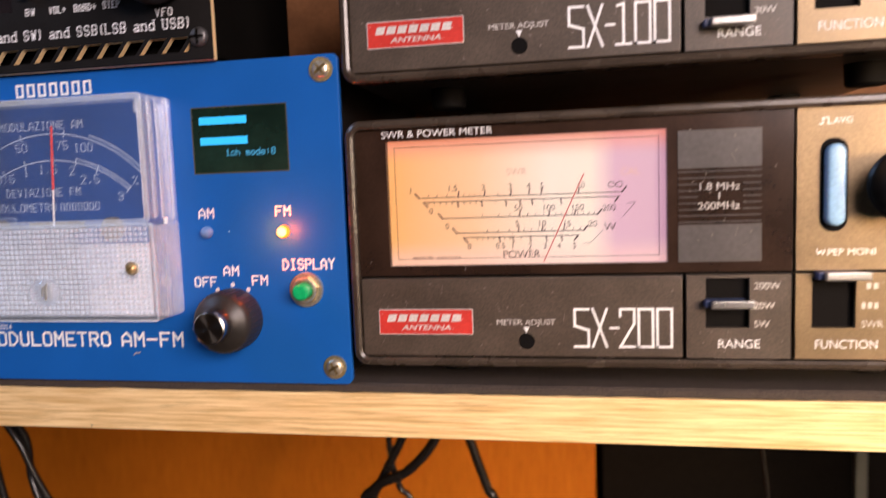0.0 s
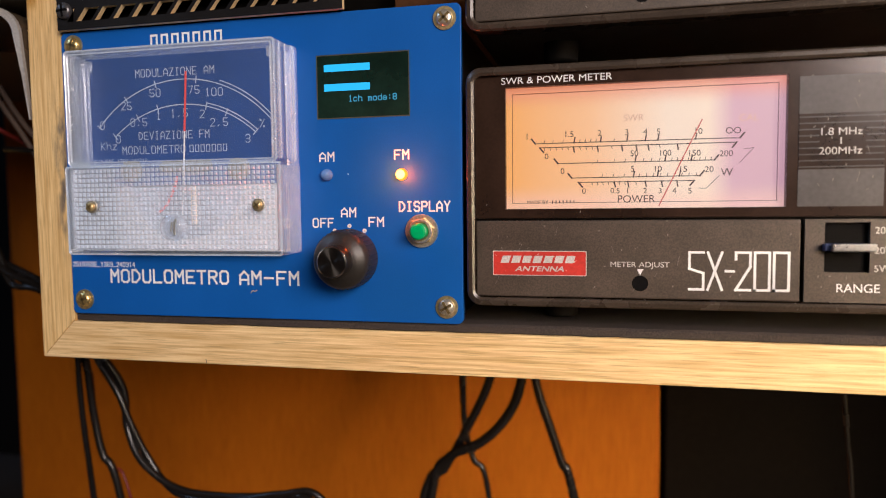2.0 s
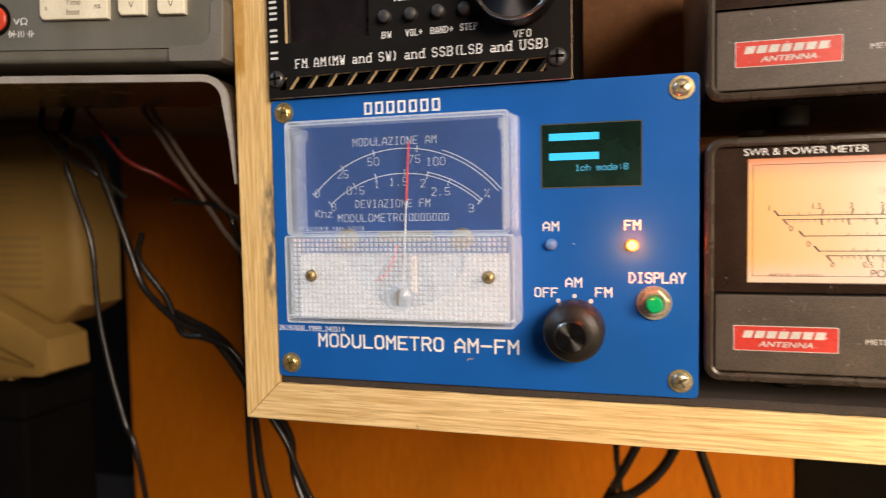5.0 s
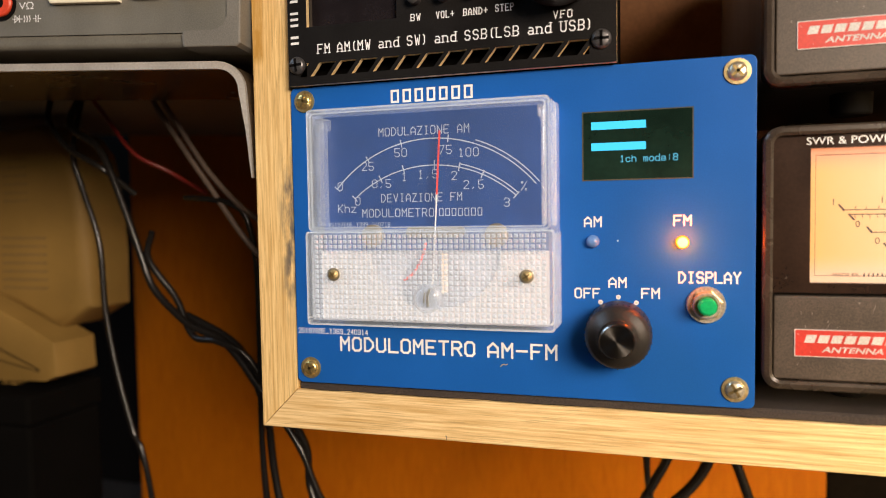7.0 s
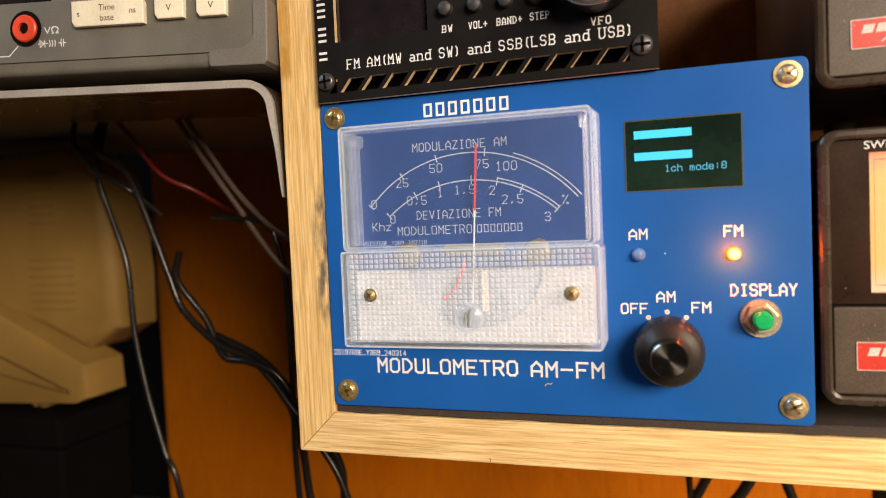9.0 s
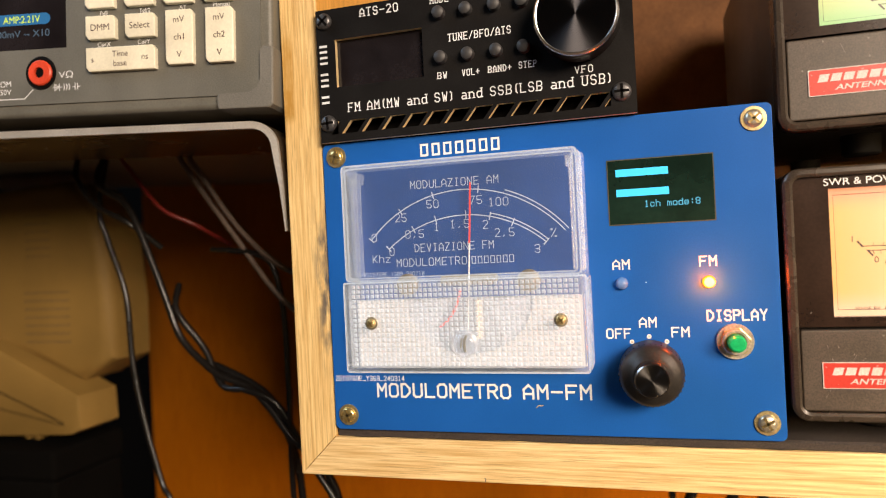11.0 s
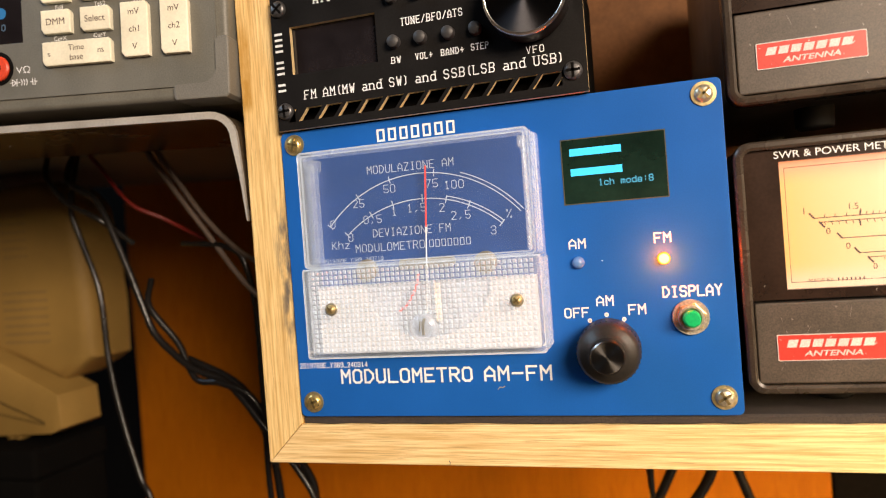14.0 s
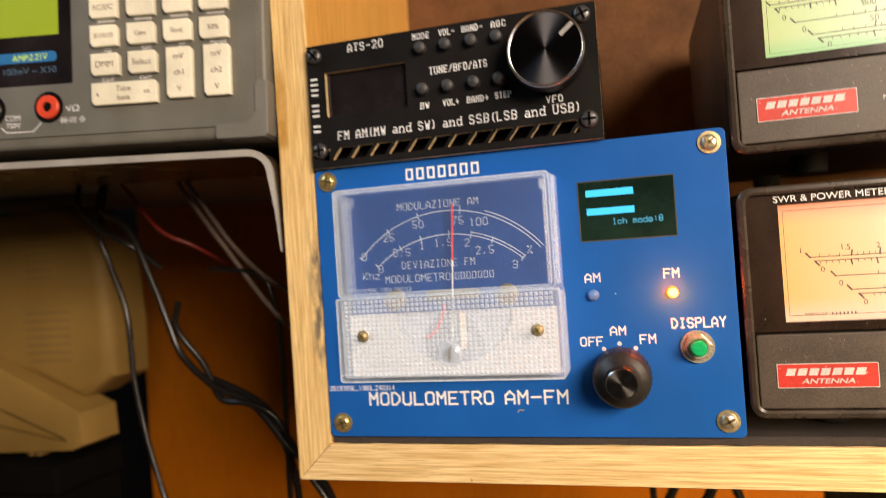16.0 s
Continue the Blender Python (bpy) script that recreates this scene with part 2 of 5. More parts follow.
# yellow reflections inside the screw crosses are put into this colour
RECESS = surface("yellow_reflection_recess", (0.42, 0.31, 0.13), 0.35, metal=0.8, fine=900, vary=0.4)
# the darkness of the gaps beyond the board is put into this near-black
DARKWALL = surface("near_black_wall", (0.004, 0.0026, 0.0018), 0.95, fine=200, blotch=6, spec=0.1)
RUBBER = surface("black_rubber", (0.008, 0.0075, 0.007), 0.7, fine=1500, bump=0.2, spec=0.12)
GLOSSBLACK = surface("glossy_black_plastic", (0.010, 0.009, 0.0085), 0.34, fine=1800, bump=0.05, spec=0.35)
# light on the black knob is put into this lifted brown-black
KNOBBLACK = surface("lit_black_knob_plastic", (0.022, 0.0195, 0.017), 0.42, fine=1800, vary=0.25, bump=0.1)
KEYGREY = surface("dark_grey_button_rubber", (0.036, 0.036, 0.038), 0.5, fine=1500, bump=0.1)
PCB = surface("black_solder_mask", (0.012, 0.0115, 0.0115), 0.36, fine=2600, vary=0.2, bump=0.05, blot=0.25, spec=0.10)
RIMTAN = surface("dull_tan_rim", (0.06, 0.06, 0.035), 0.5)
FR4 = surface("bare_tan_board_edge", (0.66, 0.50, 0.26), 0.55)
STEEL = surface("zinc_plated_steel", (0.72, 0.66, 0.52), 0.36, metal=0.85, fine=1800, vary=0.25, bump=0.12)
GOLDSCREW = surface("yellow_passivated_steel", (0.86, 0.66, 0.26), 0.28, metal=0.9, fine=1500, vary=0.25, bump=0.1)
BRASSY = surface("yellow_zinc_ring", (0.70, 0.56, 0.28), 0.38, metal=0.85, fine=1400, vary=0.25)
BLACKSCREW = surface("blackened_steel", (0.12, 0.12, 0.125), 0.38, metal=0.7, fine=1800, vary=0.3)
BRIGHT = surface("cut_aluminium", (0.72, 0.72, 0.72), 0.25, metal=1.0, fine=1500)
CHROME = surface("bright_bare_metal", (0.50, 0.50, 0.49), 0.30, metal=0.8, fine=1500)
SPUNBLACK = spun("turned_black_metal", (0.14, 0.14, 0.155), 0.24)
SPUNGREY = spun("turned_grey_metal", (0.42, 0.40, 0.38), 0.20)
GREEN = surface("green_button_plastic", (0.01, 0.42, 0.13), 0.3)
LEDOFF = surface("unlit_led_lens", (0.13, 0.27, 0.58), 0.2, fine=900)
LEDON = glow("lit_amber_led", (1.0, 0.25, 0.004), 2.4)
LEDCORE = glow("lit_led_core", (1.0, 0.42, 0.07), 7.0)
OLEDGLASS = surface("dark_green_display_glass", (0.008, 0.022, 0.016), 0.10, fine=600, blot=0.4)
OLEDLIT = glow("lit_cyan_display", (0.05, 0.58, 0.95), 1.0)
OLEDDIM = glow("dim_cyan_display_print", (0.10, 0.55, 0.80), 0.62)
LCDGLASS = surface("dark_display_glass", (0.013, 0.011, 0.013), 0.14, blot=0.5)
PANE = clear("satin_meter_window", 0.30, 0.004, (0.97, 0.98, 1.0), 0.40)
# milky strips that put the bright shine of plastic edges into colour
EDGE = clear("milky_edge_shine", 0.15, 0.22, (0.95, 0.97, 1.0), 0.5)
# its slight milk stands in for the room's pale reflection in the pane
GLASS = clear("clear_window", 0.03, 0.022, (0.97, 0.98, 1.0), 0.45)
FROST = clear("frosty_clear_plastic", 0.12, 0.12, (0.90, 0.93, 0.98), 0.5)
SQUARES = clear("milky_raised_plastic", 0.2, 0.36, (0.95, 0.96, 0.98), 0.6)
WAFFLE = clear("patterned_clear_plastic", 0.14, 0.15, (0.95, 0.96, 0.98), 0.6)
GREYWHITE = surface("pale_grey_plastic", (0.42, 0.44, 0.48), 0.5, fine=500, vary=0.08, blotch=60, blot=0.15)
MILKWHITE = surface("milky_white_plastic", (0.52, 0.51, 0.50), 0.45, fine=500, vary=0.05, blotch=60, blot=0.08)
POSTTAN = surface("tan_plated_metal", (0.20, 0.165, 0.11), 0.4, metal=0.4, fine=900, vary=0.25)
COPPER = surface("pale_copper_winding", (0.74, 0.64, 0.52), 0.45, fine=1500, vary=0.25)
COIL = surface("grey_magnet_steel", (0.30, 0.32, 0.36), 0.5, fine=1500, vary=0.3)
RULE = surface("dark_grey_print", (0.045, 0.045, 0.048), 0.3)
WHITEPLASTIC = surface("white_plastic", (0.80, 0.80, 0.78), 0.5, fine=1200, vary=0.05)
CREAM = surface("cream_button_plastic", (0.80, 0.76, 0.60), 0.42, fine=1500, vary=0.05, bump=0.05)
TAUPE = surface("grey_instrument_plastic", (0.134, 0.132, 0.113), 0.5, fine=2400, vary=0.15, bump=0.25)
TAUPE2 = surface("grey_rubber_corner", (0.155, 0.151, 0.134), 0.6, fine=2400, vary=0.15, bump=0.2)
JACKRED = surface("red_jack_plastic", (0.72, 0.07, 0.025), 0.4)
SILVER = surface("silver_metal_edge", (0.72, 0.70, 0.66), 0.35, metal=0.6, fine=1500)
RISER = surface("brown_glossy_sheet", (0.17, 0.125, 0.08), 0.26, metal=0.6, fine=900, blot=0.3)
BEIGE = surface("yellowed_beige_plastic", (0.24, 0.145, 0.032), 0.7, fine=1600, vary=0.08, bump=0.15, blotch=30, blot=0.12)
MAT = surface("dark_felt_mat", (0.045, 0.034, 0.028), 0.9, fine=2600, vary=0.5, bump=0.8)
CABLE = surface("black_cable_sheath", (0.009, 0.0078, 0.007), 0.26, fine=900)
GREYCABLE = surface("grey_pink_cable_sheath", (0.12, 0.088, 0.072), 0.4)
REDCABLE = surface("red_wire_sheath", (0.13, 0.008, 0.006), 0.4)
# bluish daylight on the lever's side is put into its colour
LEVERBLUE = surface("daylit_lever_side", (0.05, 0.07, 0.16), 0.35)
ROCKER = surface("pale_blue_button_plastic", (0.26, 0.47, 0.72), 0.3)
NEEDLERED = surface("red_needle_paint", (0.80, 0.07, 0.05), 0.5)
NEEDLEWHITE = surface("white_needle_paint", (0.85, 0.84, 0.80), 0.5)
# the needle's own emission stands in for dial light falling on it
LITNEEDLE = glow("lit_red_needle", (0.95, 0.16, 0.10), 0.55)
SCOPEGREEN = glow("lit_yellow_green_trace", (0.52, 0.62, 0.004), 0.40)
SCOPEBLUE = glow("lit_blue_readout", (0.02, 0.14, 0.30), 0.7)
SCOPETEXT = glow("lit_grey_readout", (0.10, 0.15, 0.20), 0.5)
SCOPEYELLOW = glow("lit_yellow_readout", (0.75, 0.85, 0.02), 0.8)
PAINT = surface("warm_wall_paint", (0.24, 0.19, 0.14), 0.8, fine=200, blotch=6)
FLOORING = surface("brown_floor", (0.20, 0.13, 0.08), 0.5, fine=120, blotch=4)
DESKTOP = surface("dark_desk_laminate", (0.035, 0.028, 0.024), 0.45, fine=700)
# near-black colour that all but hides the cabinet body
CABINETDARK = surface("near_black_cabinet_side", (0.004, 0.003, 0.0022), 0.85, fine=300, vary=0.3, blotch=12, blot=0.3, spec=0.06)
CORNER = surface("dull_grey_green_metal", (0.15, 0.155, 0.13), 0.5, metal=0.3, fine=700)
BLACKBOX = surface("black_equipment_case", (0.003, 0.0027, 0.0024), 0.95, fine=1200, bump=0.2, spec=0.05)


# ---- building in millimetres ----
def box(bm, x0, x1, y0, y1, z0, z1, bevel=0.0, seg=2):
    vs = [bm.verts.new((x, y, z)) for x in (x0, x1) for y in (y0, y1) for z in (z0, z1)]
    fs = [bm.faces.new([vs[i] for i in q]) for q in ((0, 1, 3, 2), (4, 6, 7, 5), (0, 4, 5, 1), (2, 3, 7, 6), (0, 2, 6, 4), (1, 5, 7, 3))]
    if bevel:
        bmesh.ops.bevel(bm, geom=list({e for f in fs for e in f.edges}), offset=bevel, segments=seg, profile=0.5, affect="EDGES")
    return bm


def rounded(x0, x1, z0, z1, r, seg=5):
    """The outline of a rounded rectangle in x and z."""
    out = []
    for cx, cz, a0 in ((x1 - r, z1 - r, 0), (x0 + r, z1 - r, 90), (x0 + r, z0 + r, 180), (x1 - r, z0 + r, 270)):
        out += [(cx + r * math.cos(radians(a0 + 90 * i / seg)), cz + r * math.sin(radians(a0 + 90 * i / seg))) for i in range(seg + 1)]
    return out


def prism(bm, outline, y0, y1, edge=0.0, seg=2):
    """An outline in x and z, drawn out from y0 (front) to y1 (back); edge rounds its front rim."""
    rings = []
    cx, cz = sum(p[0] for p in outline) / len(outline), sum(p[1] for p in outline) / len(outline)
    steps = [(y0 + edge * (1 - math.sin(radians(90 * i / seg))), edge * (1 - math.cos(radians(90 * i / seg)))) for i in range(seg, -1, -1)] if edge else [(y0, 0)]
    wide = max(p[0] for p in outline) - cx
    high = max(p[1] for p in outline) - cz
    for y, inset in steps + [(y1, 0)]:
        rings.append([bm.verts.new((cx + (x - cx) * (1 - inset / wide), y, cz + (z - cz) * (1 - inset / high))) for x, z in outline])
    bm.faces.new(rings[0][::-1]), bm.faces.new(rings[-1])
    for a, b in zip(rings, rings[1:]):
        for i in range(len(a)):
            j = (i + 1) % len(a)
            bm.faces.new((a[i], a[j], b[j], b[i]))
    return bm


def ring(bm, outer, inner, y0, y1):
    """A flat frame between two outlines with as many points, from y0 (front) to y1."""
    rows = [[bm.verts.new((x, y, z)) for x, z in o] for o, y in ((outer, y0), (inner, y0), (inner, y1), (outer, y1))]
    for a, b in zip(rows, rows[1:] + rows[:1]):
        for i in range(len(a)):
            j = (i + 1) % len(a)
            bm.faces.new((a[i], b[i], b[j], a[j]))
    return bm


def holed(bm, x0, x1, z0, z1, hx0, hx1, hz0, hz1, y0, y1):
    """A plate with a square hole right through it."""
    return ring(bm, [(x1, z1), (x0, z1), (x0, z0), (x1, z0)], [(hx1, hz1), (hx0, hz1), (hx0, hz0), (hx1, hz0)], y0, y1)


def lathe(bm, profile, cx, cz, n=40):
    """Turns a profile of (radius, y) round an axis along y through (cx, cz)."""
    rows = []
    for r, y in profile:
        rows.append([bm.verts.new((cx, y, cz))] if r == 0 else [bm.verts.new((cx + r * math.cos(2 * math.pi * i / n), y, cz + r * math.sin(2 * math.pi * i / n))) for i in range(n)])
    for a, b in zip(rows, rows[1:]):
        for i in range(n):
            j = (i + 1) % n
            if len(a) == 1 and len(b) == 1:
                break
            q = [a[0], b[i], b[j]] if len(a) == 1 else [a[i], b[0], a[j]] if len(b) == 1 else [a[i], b[i], b[j], a[j]]
            bm.faces.new(q)
    return bm


def tube(bm, pts, r, n=10, steps=8):
    """A round cable through the points, smoothly."""
    p = [Vector(q) for q in pts]
    p = [2 * p[0] - p[1], *p, 2 * p[-1] - p[-2]]
    line = []
    for i in range(1, len(p) - 2):
        for k in range(steps):
            t = k / steps
            line.append(0.5 * ((2 * p[i]) + (p[i + 1] - p[i - 1]) * t + (2 * p[i - 1] - 5 * p[i] + 4 * p[i + 1] - p[i + 2]) * t * t + (3 * p[i] - p[i - 1] - 3 * p[i + 1] + p[i + 2]) * t ** 3))
    line.append(p[-2])
    rows = []
    for i, c in enumerate(line):
        d = (line[min(i + 1, len(line) - 1)] - line[max(i - 1, 0)]).normalized()
        u = d.cross(Vector((0.13, 1, 0.21))).normalized()
        v = d.cross(u)
        rows.append([bm.verts.new(c + r * (math.cos(2 * math.pi * k / n) * u + math.sin(2 * math.pi * k / n) * v)) for k in range(n)])
    for a, b in zip(rows, rows[1:]):
        for k in range(n):
            j = (k + 1) % n
            bm.faces.new((a[k], a[j], b[j], b[k]))
    bm.faces.new(rows[0]), bm.faces.new(rows[-1][::-1])
    return bm


def stroke(bm, pts, w, y, thick=0.06):
    """A printed line of width w through points in x and z."""
    for i, ((xa, za), (xb, zb)) in enumerate(zip(pts, pts[1:])):
        up = thick + 0.012 * (i % 3)
        d = Vector((xb - xa, zb - za)).normalized()
        s, e = Vector((-d.y, d.x)) * w / 2, d * w / 2
        q = [Vector((xa, za)) - e + s, Vector((xa, za)) - e - s, Vector((xb, zb)) + e - s, Vector((xb, zb)) + e + s]
        f = [bm.verts.new((v.x, y - up, v.y)) for v in q]
        g = [bm.verts.new((v.x, y, v.y)) for v in q]
        bm.faces.new(f)
        for k in range(4):
            j = (k + 1) % 4
            bm.faces.new((f[k], g[k], g[j], f[j]))
    return bm


def part(name, bm, material, parent=None, label="", smooth=False, materials=(), shadow=True):
    """Links a bmesh, in millimetres, as one mesh object under a thing or a part."""
    bmesh.ops.recalc_face_normals(bm, faces=bm.faces)
    bmesh.ops.scale(bm, vec=(MM, MM, MM), verts=bm.verts)
    if smooth:
        for f in bm.faces:
            f.smooth = True
        for e in bm.edges:
            if len(e.link_faces) == 2 and e.calc_face_angle(0) > radians(38):
                e.smooth = False
    me = bpy.data.meshes.new(name)
    bm.to_mesh(me)
    bm.free()
    for m in (material, *materials):
        me.materials.append(m)
    ob = new(name, me)
    ob.parent = parent
    ob.visible_shadow = shadow
    return tagged(ob, label)


def thing(name, label, category, at=(0, 0, 0), turn=(0, 0, 0), group=""):
    ob = new(name)
    ob.empty_display_size = 0.01
    ob.matrix_world = pose(at[0] * MM, at[1] * MM, at[2] * MM, *turn)
    return tagged(ob, label, category, group)


def B():
    return bmesh.new()


def lettering(text, x, z, high, wide, y, material, parent, centre=False, turned=0, thick=0.05, bold=0.0, gap=1.0, lean=0.0):
    """Raised print in the built-in font: cap height and width in millimetres; x, z is the lower left, or the middle."""
    cu = bpy.data.curves.new("lettering", "FONT")
    cu.body, cu.size, cu.offset, cu.space_character = text, 1.0, bold, gap
    tmp = bpy.data.objects.new("lettering", cu)
    me = bpy.data.meshes.new_from_object(tmp)
    bpy.data.objects.remove(tmp)
    v = np.array([p.co for p in me.vertices])
    lo, hi = v.min(0), v.max(0)
    cap = max(0.68, hi[1]) if text[0] not in ".,-_" else hi[1]
    sx = wide / (hi[0] - lo[0]) if wide else high / cap
    sz = high / cap
    bm = B()
    bm.from_mesh(me)
    bpy.data.meshes.remove(me)
    c, s = math.cos(radians(turned)), math.sin(radians(turned))
    for q in bm.verts:
        a, b = (q.co.x - lo[0]) * sx + lean * q.co.y * sz, q.co.y * sz
        if centre:
            a, b = a - (hi[0] - lo[0]) * sx / 2, b - high / 2
        q.co = (x + a * c - b * s, y - thick, z + a * s + b * c)
    return part("lettering", bm, material, parent)


GLYPHS = {
    "A": "0004264440 0242", "B": "00063645443303 3342413000", "C": "4536160501103041", "D": "00062644422000", "E": "46060040 0333", "F": "460600 0333", "G": "45361605011030414323",
    "H": "0006 4640 0343", "I": "1030 1636 2026", "J": "01103046", "K": "0006 4602 1340", "L": "060040", "M": "0006234640", "N": "00064046", "O": "100105163645413010", "P": "00063645443303",
    "R": "00063645443303 2340", "S": "453616050413334241301001", "T": "0646 2620", "U": "060110304146", "V": "062046", "W": "0610243046", "X": "0046 0640", "Y": "062346 2320", "Z": "06460040",
    "0": "100105163645413010", "1": "152620 1030", "2": "05163645440040", "3": "05163645443313 334241301001", "4": "30360242", "5": "460603334241301001", "6": "453616050110304142331302",
    "7": "064610", "8": "13040516364544331302011030414233", "9": "011030414536160504133344", "-": "0343", "_": "0040", ",": "2110", ".": "2021", ":": "2122 2425", "+": "0343 2125", "/": "0046",
    "(": "36252130", ")": "16252110", "%": "0046 0506161505 3031414030", "a": "14344340 421201103041", "n": "0004 0314344340", "d": "4640 4334140301103041", "h": "0006 0314344340",
    "z": "04440040", "c": "4334140301103041", "m": "0004 03142320 23344340", "o": "100103143443413010", "e": "02424334140301103041",
}


def plotted(text, x, z, high, wide, y, material, parent, weight=0.15, centre=False, serif=False):
    """Print drawn with a pen of one width, as on circuit boards: cap height and width in millimetres; serif adds short feet."""
    bm, u = B(), high / 6
    step = [(4.6 if c in "()1I.,:" else 4.4 if c == " " else 6.0) if serif else 6.0 for c in text]
    total = sum(step) - 2
    sx = wide / total if wide else u * 0.92
    if centre:
        x, z = x - total * sx / 2, z - high / 2
    at = 0.0
    for c, adv in zip(text, step):
        for k, line in enumerate(GLYPHS[c].split() if c != " " else ()):
            p = [(int(line[i]), int(line[i + 1])) for i in range(0, len(line), 2)]
            if serif and c in "()":
                p = [(a - 0.7, b) for a, b in p]
            q = [(x + (at + a * (0.88 if serif else 1.0)) * sx, z + b * u) for a, b in p]
            stroke(bm, q, weight * high, y, 0.05 + 0.005 * (k % 3))
            for end, near in ((0, 1), (-1, -2)) if serif and c.isalpha() and c not in "SCGOI" else ():
                if p[end][0] == p[near][0] and p[end][1] in (0, 4, 6):
                    stroke(bm, [(q[end][0] - sx, q[end][1]), (q[end][0] + sx, q[end][1])], weight * high * 0.6, y, 0.09)
        at += adv
    return part("lettering", bm, material, parent)


def blanks(x0, x1, z0, z1, count, w, y, material, parent):
    """Plain open bars in place of the letters of a name."""
    step = (x1 - x0 + w) / count
    for i in range(count):
        p = x0 + i * step
        part("bar", holed(B(), p, p + step * 0.70, z0, z1, p + w, p + step * 0.70 - w, z0 + w, z1 - w, y - 0.06, y), material, parent)


def bars(x0, x1, z0, z1, count, y, material, parent, lean=0.0, fill=0.62):
    """Plain upright bars in place of a name."""
    step = (x1 - x0) / count
    for i in range(count):
        p = x0 + i * step
        part("bar", prism(B(), [(p, z0), (p + step * fill, z0), (p + step * fill + lean, z1), (p + lean, z1)], y - 0.06, y), material, parent)


def screw(x, z, y, r, head, washer, parent, angle, sink=0.0):
    """A cross-head screw with its washer, on a face that looks towards -y."""
    top = part("screw", lathe(B(), [(0, y - 1.45), (r * 0.6, y - 1.38), (r * 0.86, y - 1.1), (r, y - 0.5), (r, y)], x, z, 28), head, parent, smooth=True)
    if washer:
        part("washer", lathe(B(), [(r * 0.9, y - 0.45), (r * 1.34, y - 0.4), (r * 1.36, y), (r * 0.9, y)], x, z, 32), washer, top, smooth=True)
    bm = B()
    for k in (0, 90):
        a = radians(angle + k)
        d = (math.cos(a) * r * 0.62, math.sin(a) * r * 0.62)
        stroke(bm, [(x - d[0], z - d[1]), (x + d[0], z + d[1])], r * 0.30, y - 1.3, 0.16)
    part("cross_recess", bm, RECESS if washer else DARK, top)
    return top


# ---- the room ----
def slab(name, x0, x1, y0, y1, z0, z1, material, label, bevel=0.0, category=""):
    return tagged(part(name, box(B(), x0, x1, y0, y1, z0, z1, bevel), material), label, category, kind="structure")


slab("floor", -1700, 1700, -2000, 700, -960, -900, FLOORING, "plain brown floor of the room")
slab("ceiling", -1700, 1700, -2000, 700, 1500, 1560, PAINT, "plain painted ceiling of the room")
slab("wall_north", -1700, 1700, 345, 400, -900, 1500, DARKWALL, "near-black wall that fills the dark gaps behind the desk")
slab("wall_south", -1700, 1700, -2000, -1940, -900, 1500, PAINT, "plain painted wall behind the viewer")
slab("wall_west", -1700, -1640, -1940, 640, -900, 1500, PAINT, "plain painted side wall")
slab("wall_east", 1640, 1700, -1940, 640, -900, 1500, PAINT, "plain painted side wall")
tagged(part("back_board", box(B(), -270, 198, 243, 258, -200, 420, 0.6), BOARD), "orange-brown wooden board standing behind the shelves", "board")
desk = thing("desk", "dark laminate desk top under all the equipment", "desk")
part("tabletop", box(B(), -900, 900, -60, 344, -226, -200, 2), DESKTOP, desk)
for sx in (-860, 860):
    for sy in (-30, 310):
        part("leg", box(B(), sx - 25, sx + 25, sy - 25, sy + 25, -900, -226, 2), DESKTOP, desk)

# ---- the oak shelf box ----
shelf = thing("shelf_unit", "pale oak veneered shelf box with mitred front edges", "shelf")
WY = 0.6
part("bottom_board", box(B(), -12.6, 460, WY + 1.2, 118, -14.6, -2.6), OAK_X, shelf)
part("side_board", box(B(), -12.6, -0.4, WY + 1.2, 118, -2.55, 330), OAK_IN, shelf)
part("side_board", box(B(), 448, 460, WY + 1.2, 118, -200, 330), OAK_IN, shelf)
part("top_board", box(B(), -12.6, 460, WY + 1.2, 118, 330.1, 342), OAK_X, shelf)
part("back_panel", box(B(), -12.6, 330, 118.2, 122, -14.6, 342), BROWN, shelf)


def edging(points, name, material, label):
    part(name, prism(B(), points, WY, WY + 1.15, 0.25, 2), material, shelf, label)


edging([(-12.55, -14.55), (460, -14.55), (460, -2.65), (-0.75, -2.65)], "bottom_edging", OAK_X, "pale oak strip with lengthwise grain")
edging([(-12.75, -14.45), (-0.85, -2.55), (-0.45, -2.2), (-0.45, 330), (-12.75, 330)], "side_edging", OAK_Z, "pale oak strip with a dark worn smudge")
bm = B()
stroke(bm, [(46, -14.2), (46.15, -13.6), (45.9, -13.2)], 0.22, WY - 0.005, 0.03)
part("scratch", bm, SCUFF, shelf, "small dark nick in the oak")

mat_bm = B()
rng = random.Random(2)
front = [(x, 1.2 + rng.uniform(-0.35, 0.35)) for x in np.linspace(0.2, 317, 90)]
rows = [[mat_bm.verts.new((x, y + dy, z)) for x, y in front] for dy, z in ((0.3, -2.55), (-0.25, -2.2), (-0.3, -0.7), (0.4, -0.1), (110, -0.1))]
for a, b in zip(rows, rows[1:]):
    for i in range(len(a) - 1):
        mat_bm.faces.new((a[i], a[i + 1], b[i + 1], b[i]))
tagged(part("felt_mat", mat_bm, MAT, smooth=True), "thin dark brown felt mat with a frayed edge on the shelf", "mat")

# ---- the modulation meter with the blue front ----
unit = thing("modulation_meter", "home-built modulation meter with a blue printed front panel", "meter")
part("housing", prism(B(), rounded(2.5, 123.5, 0.0, 85.5, 1.5), 1.7, 105), GLOSSBLACK, unit, "black plastic housing")
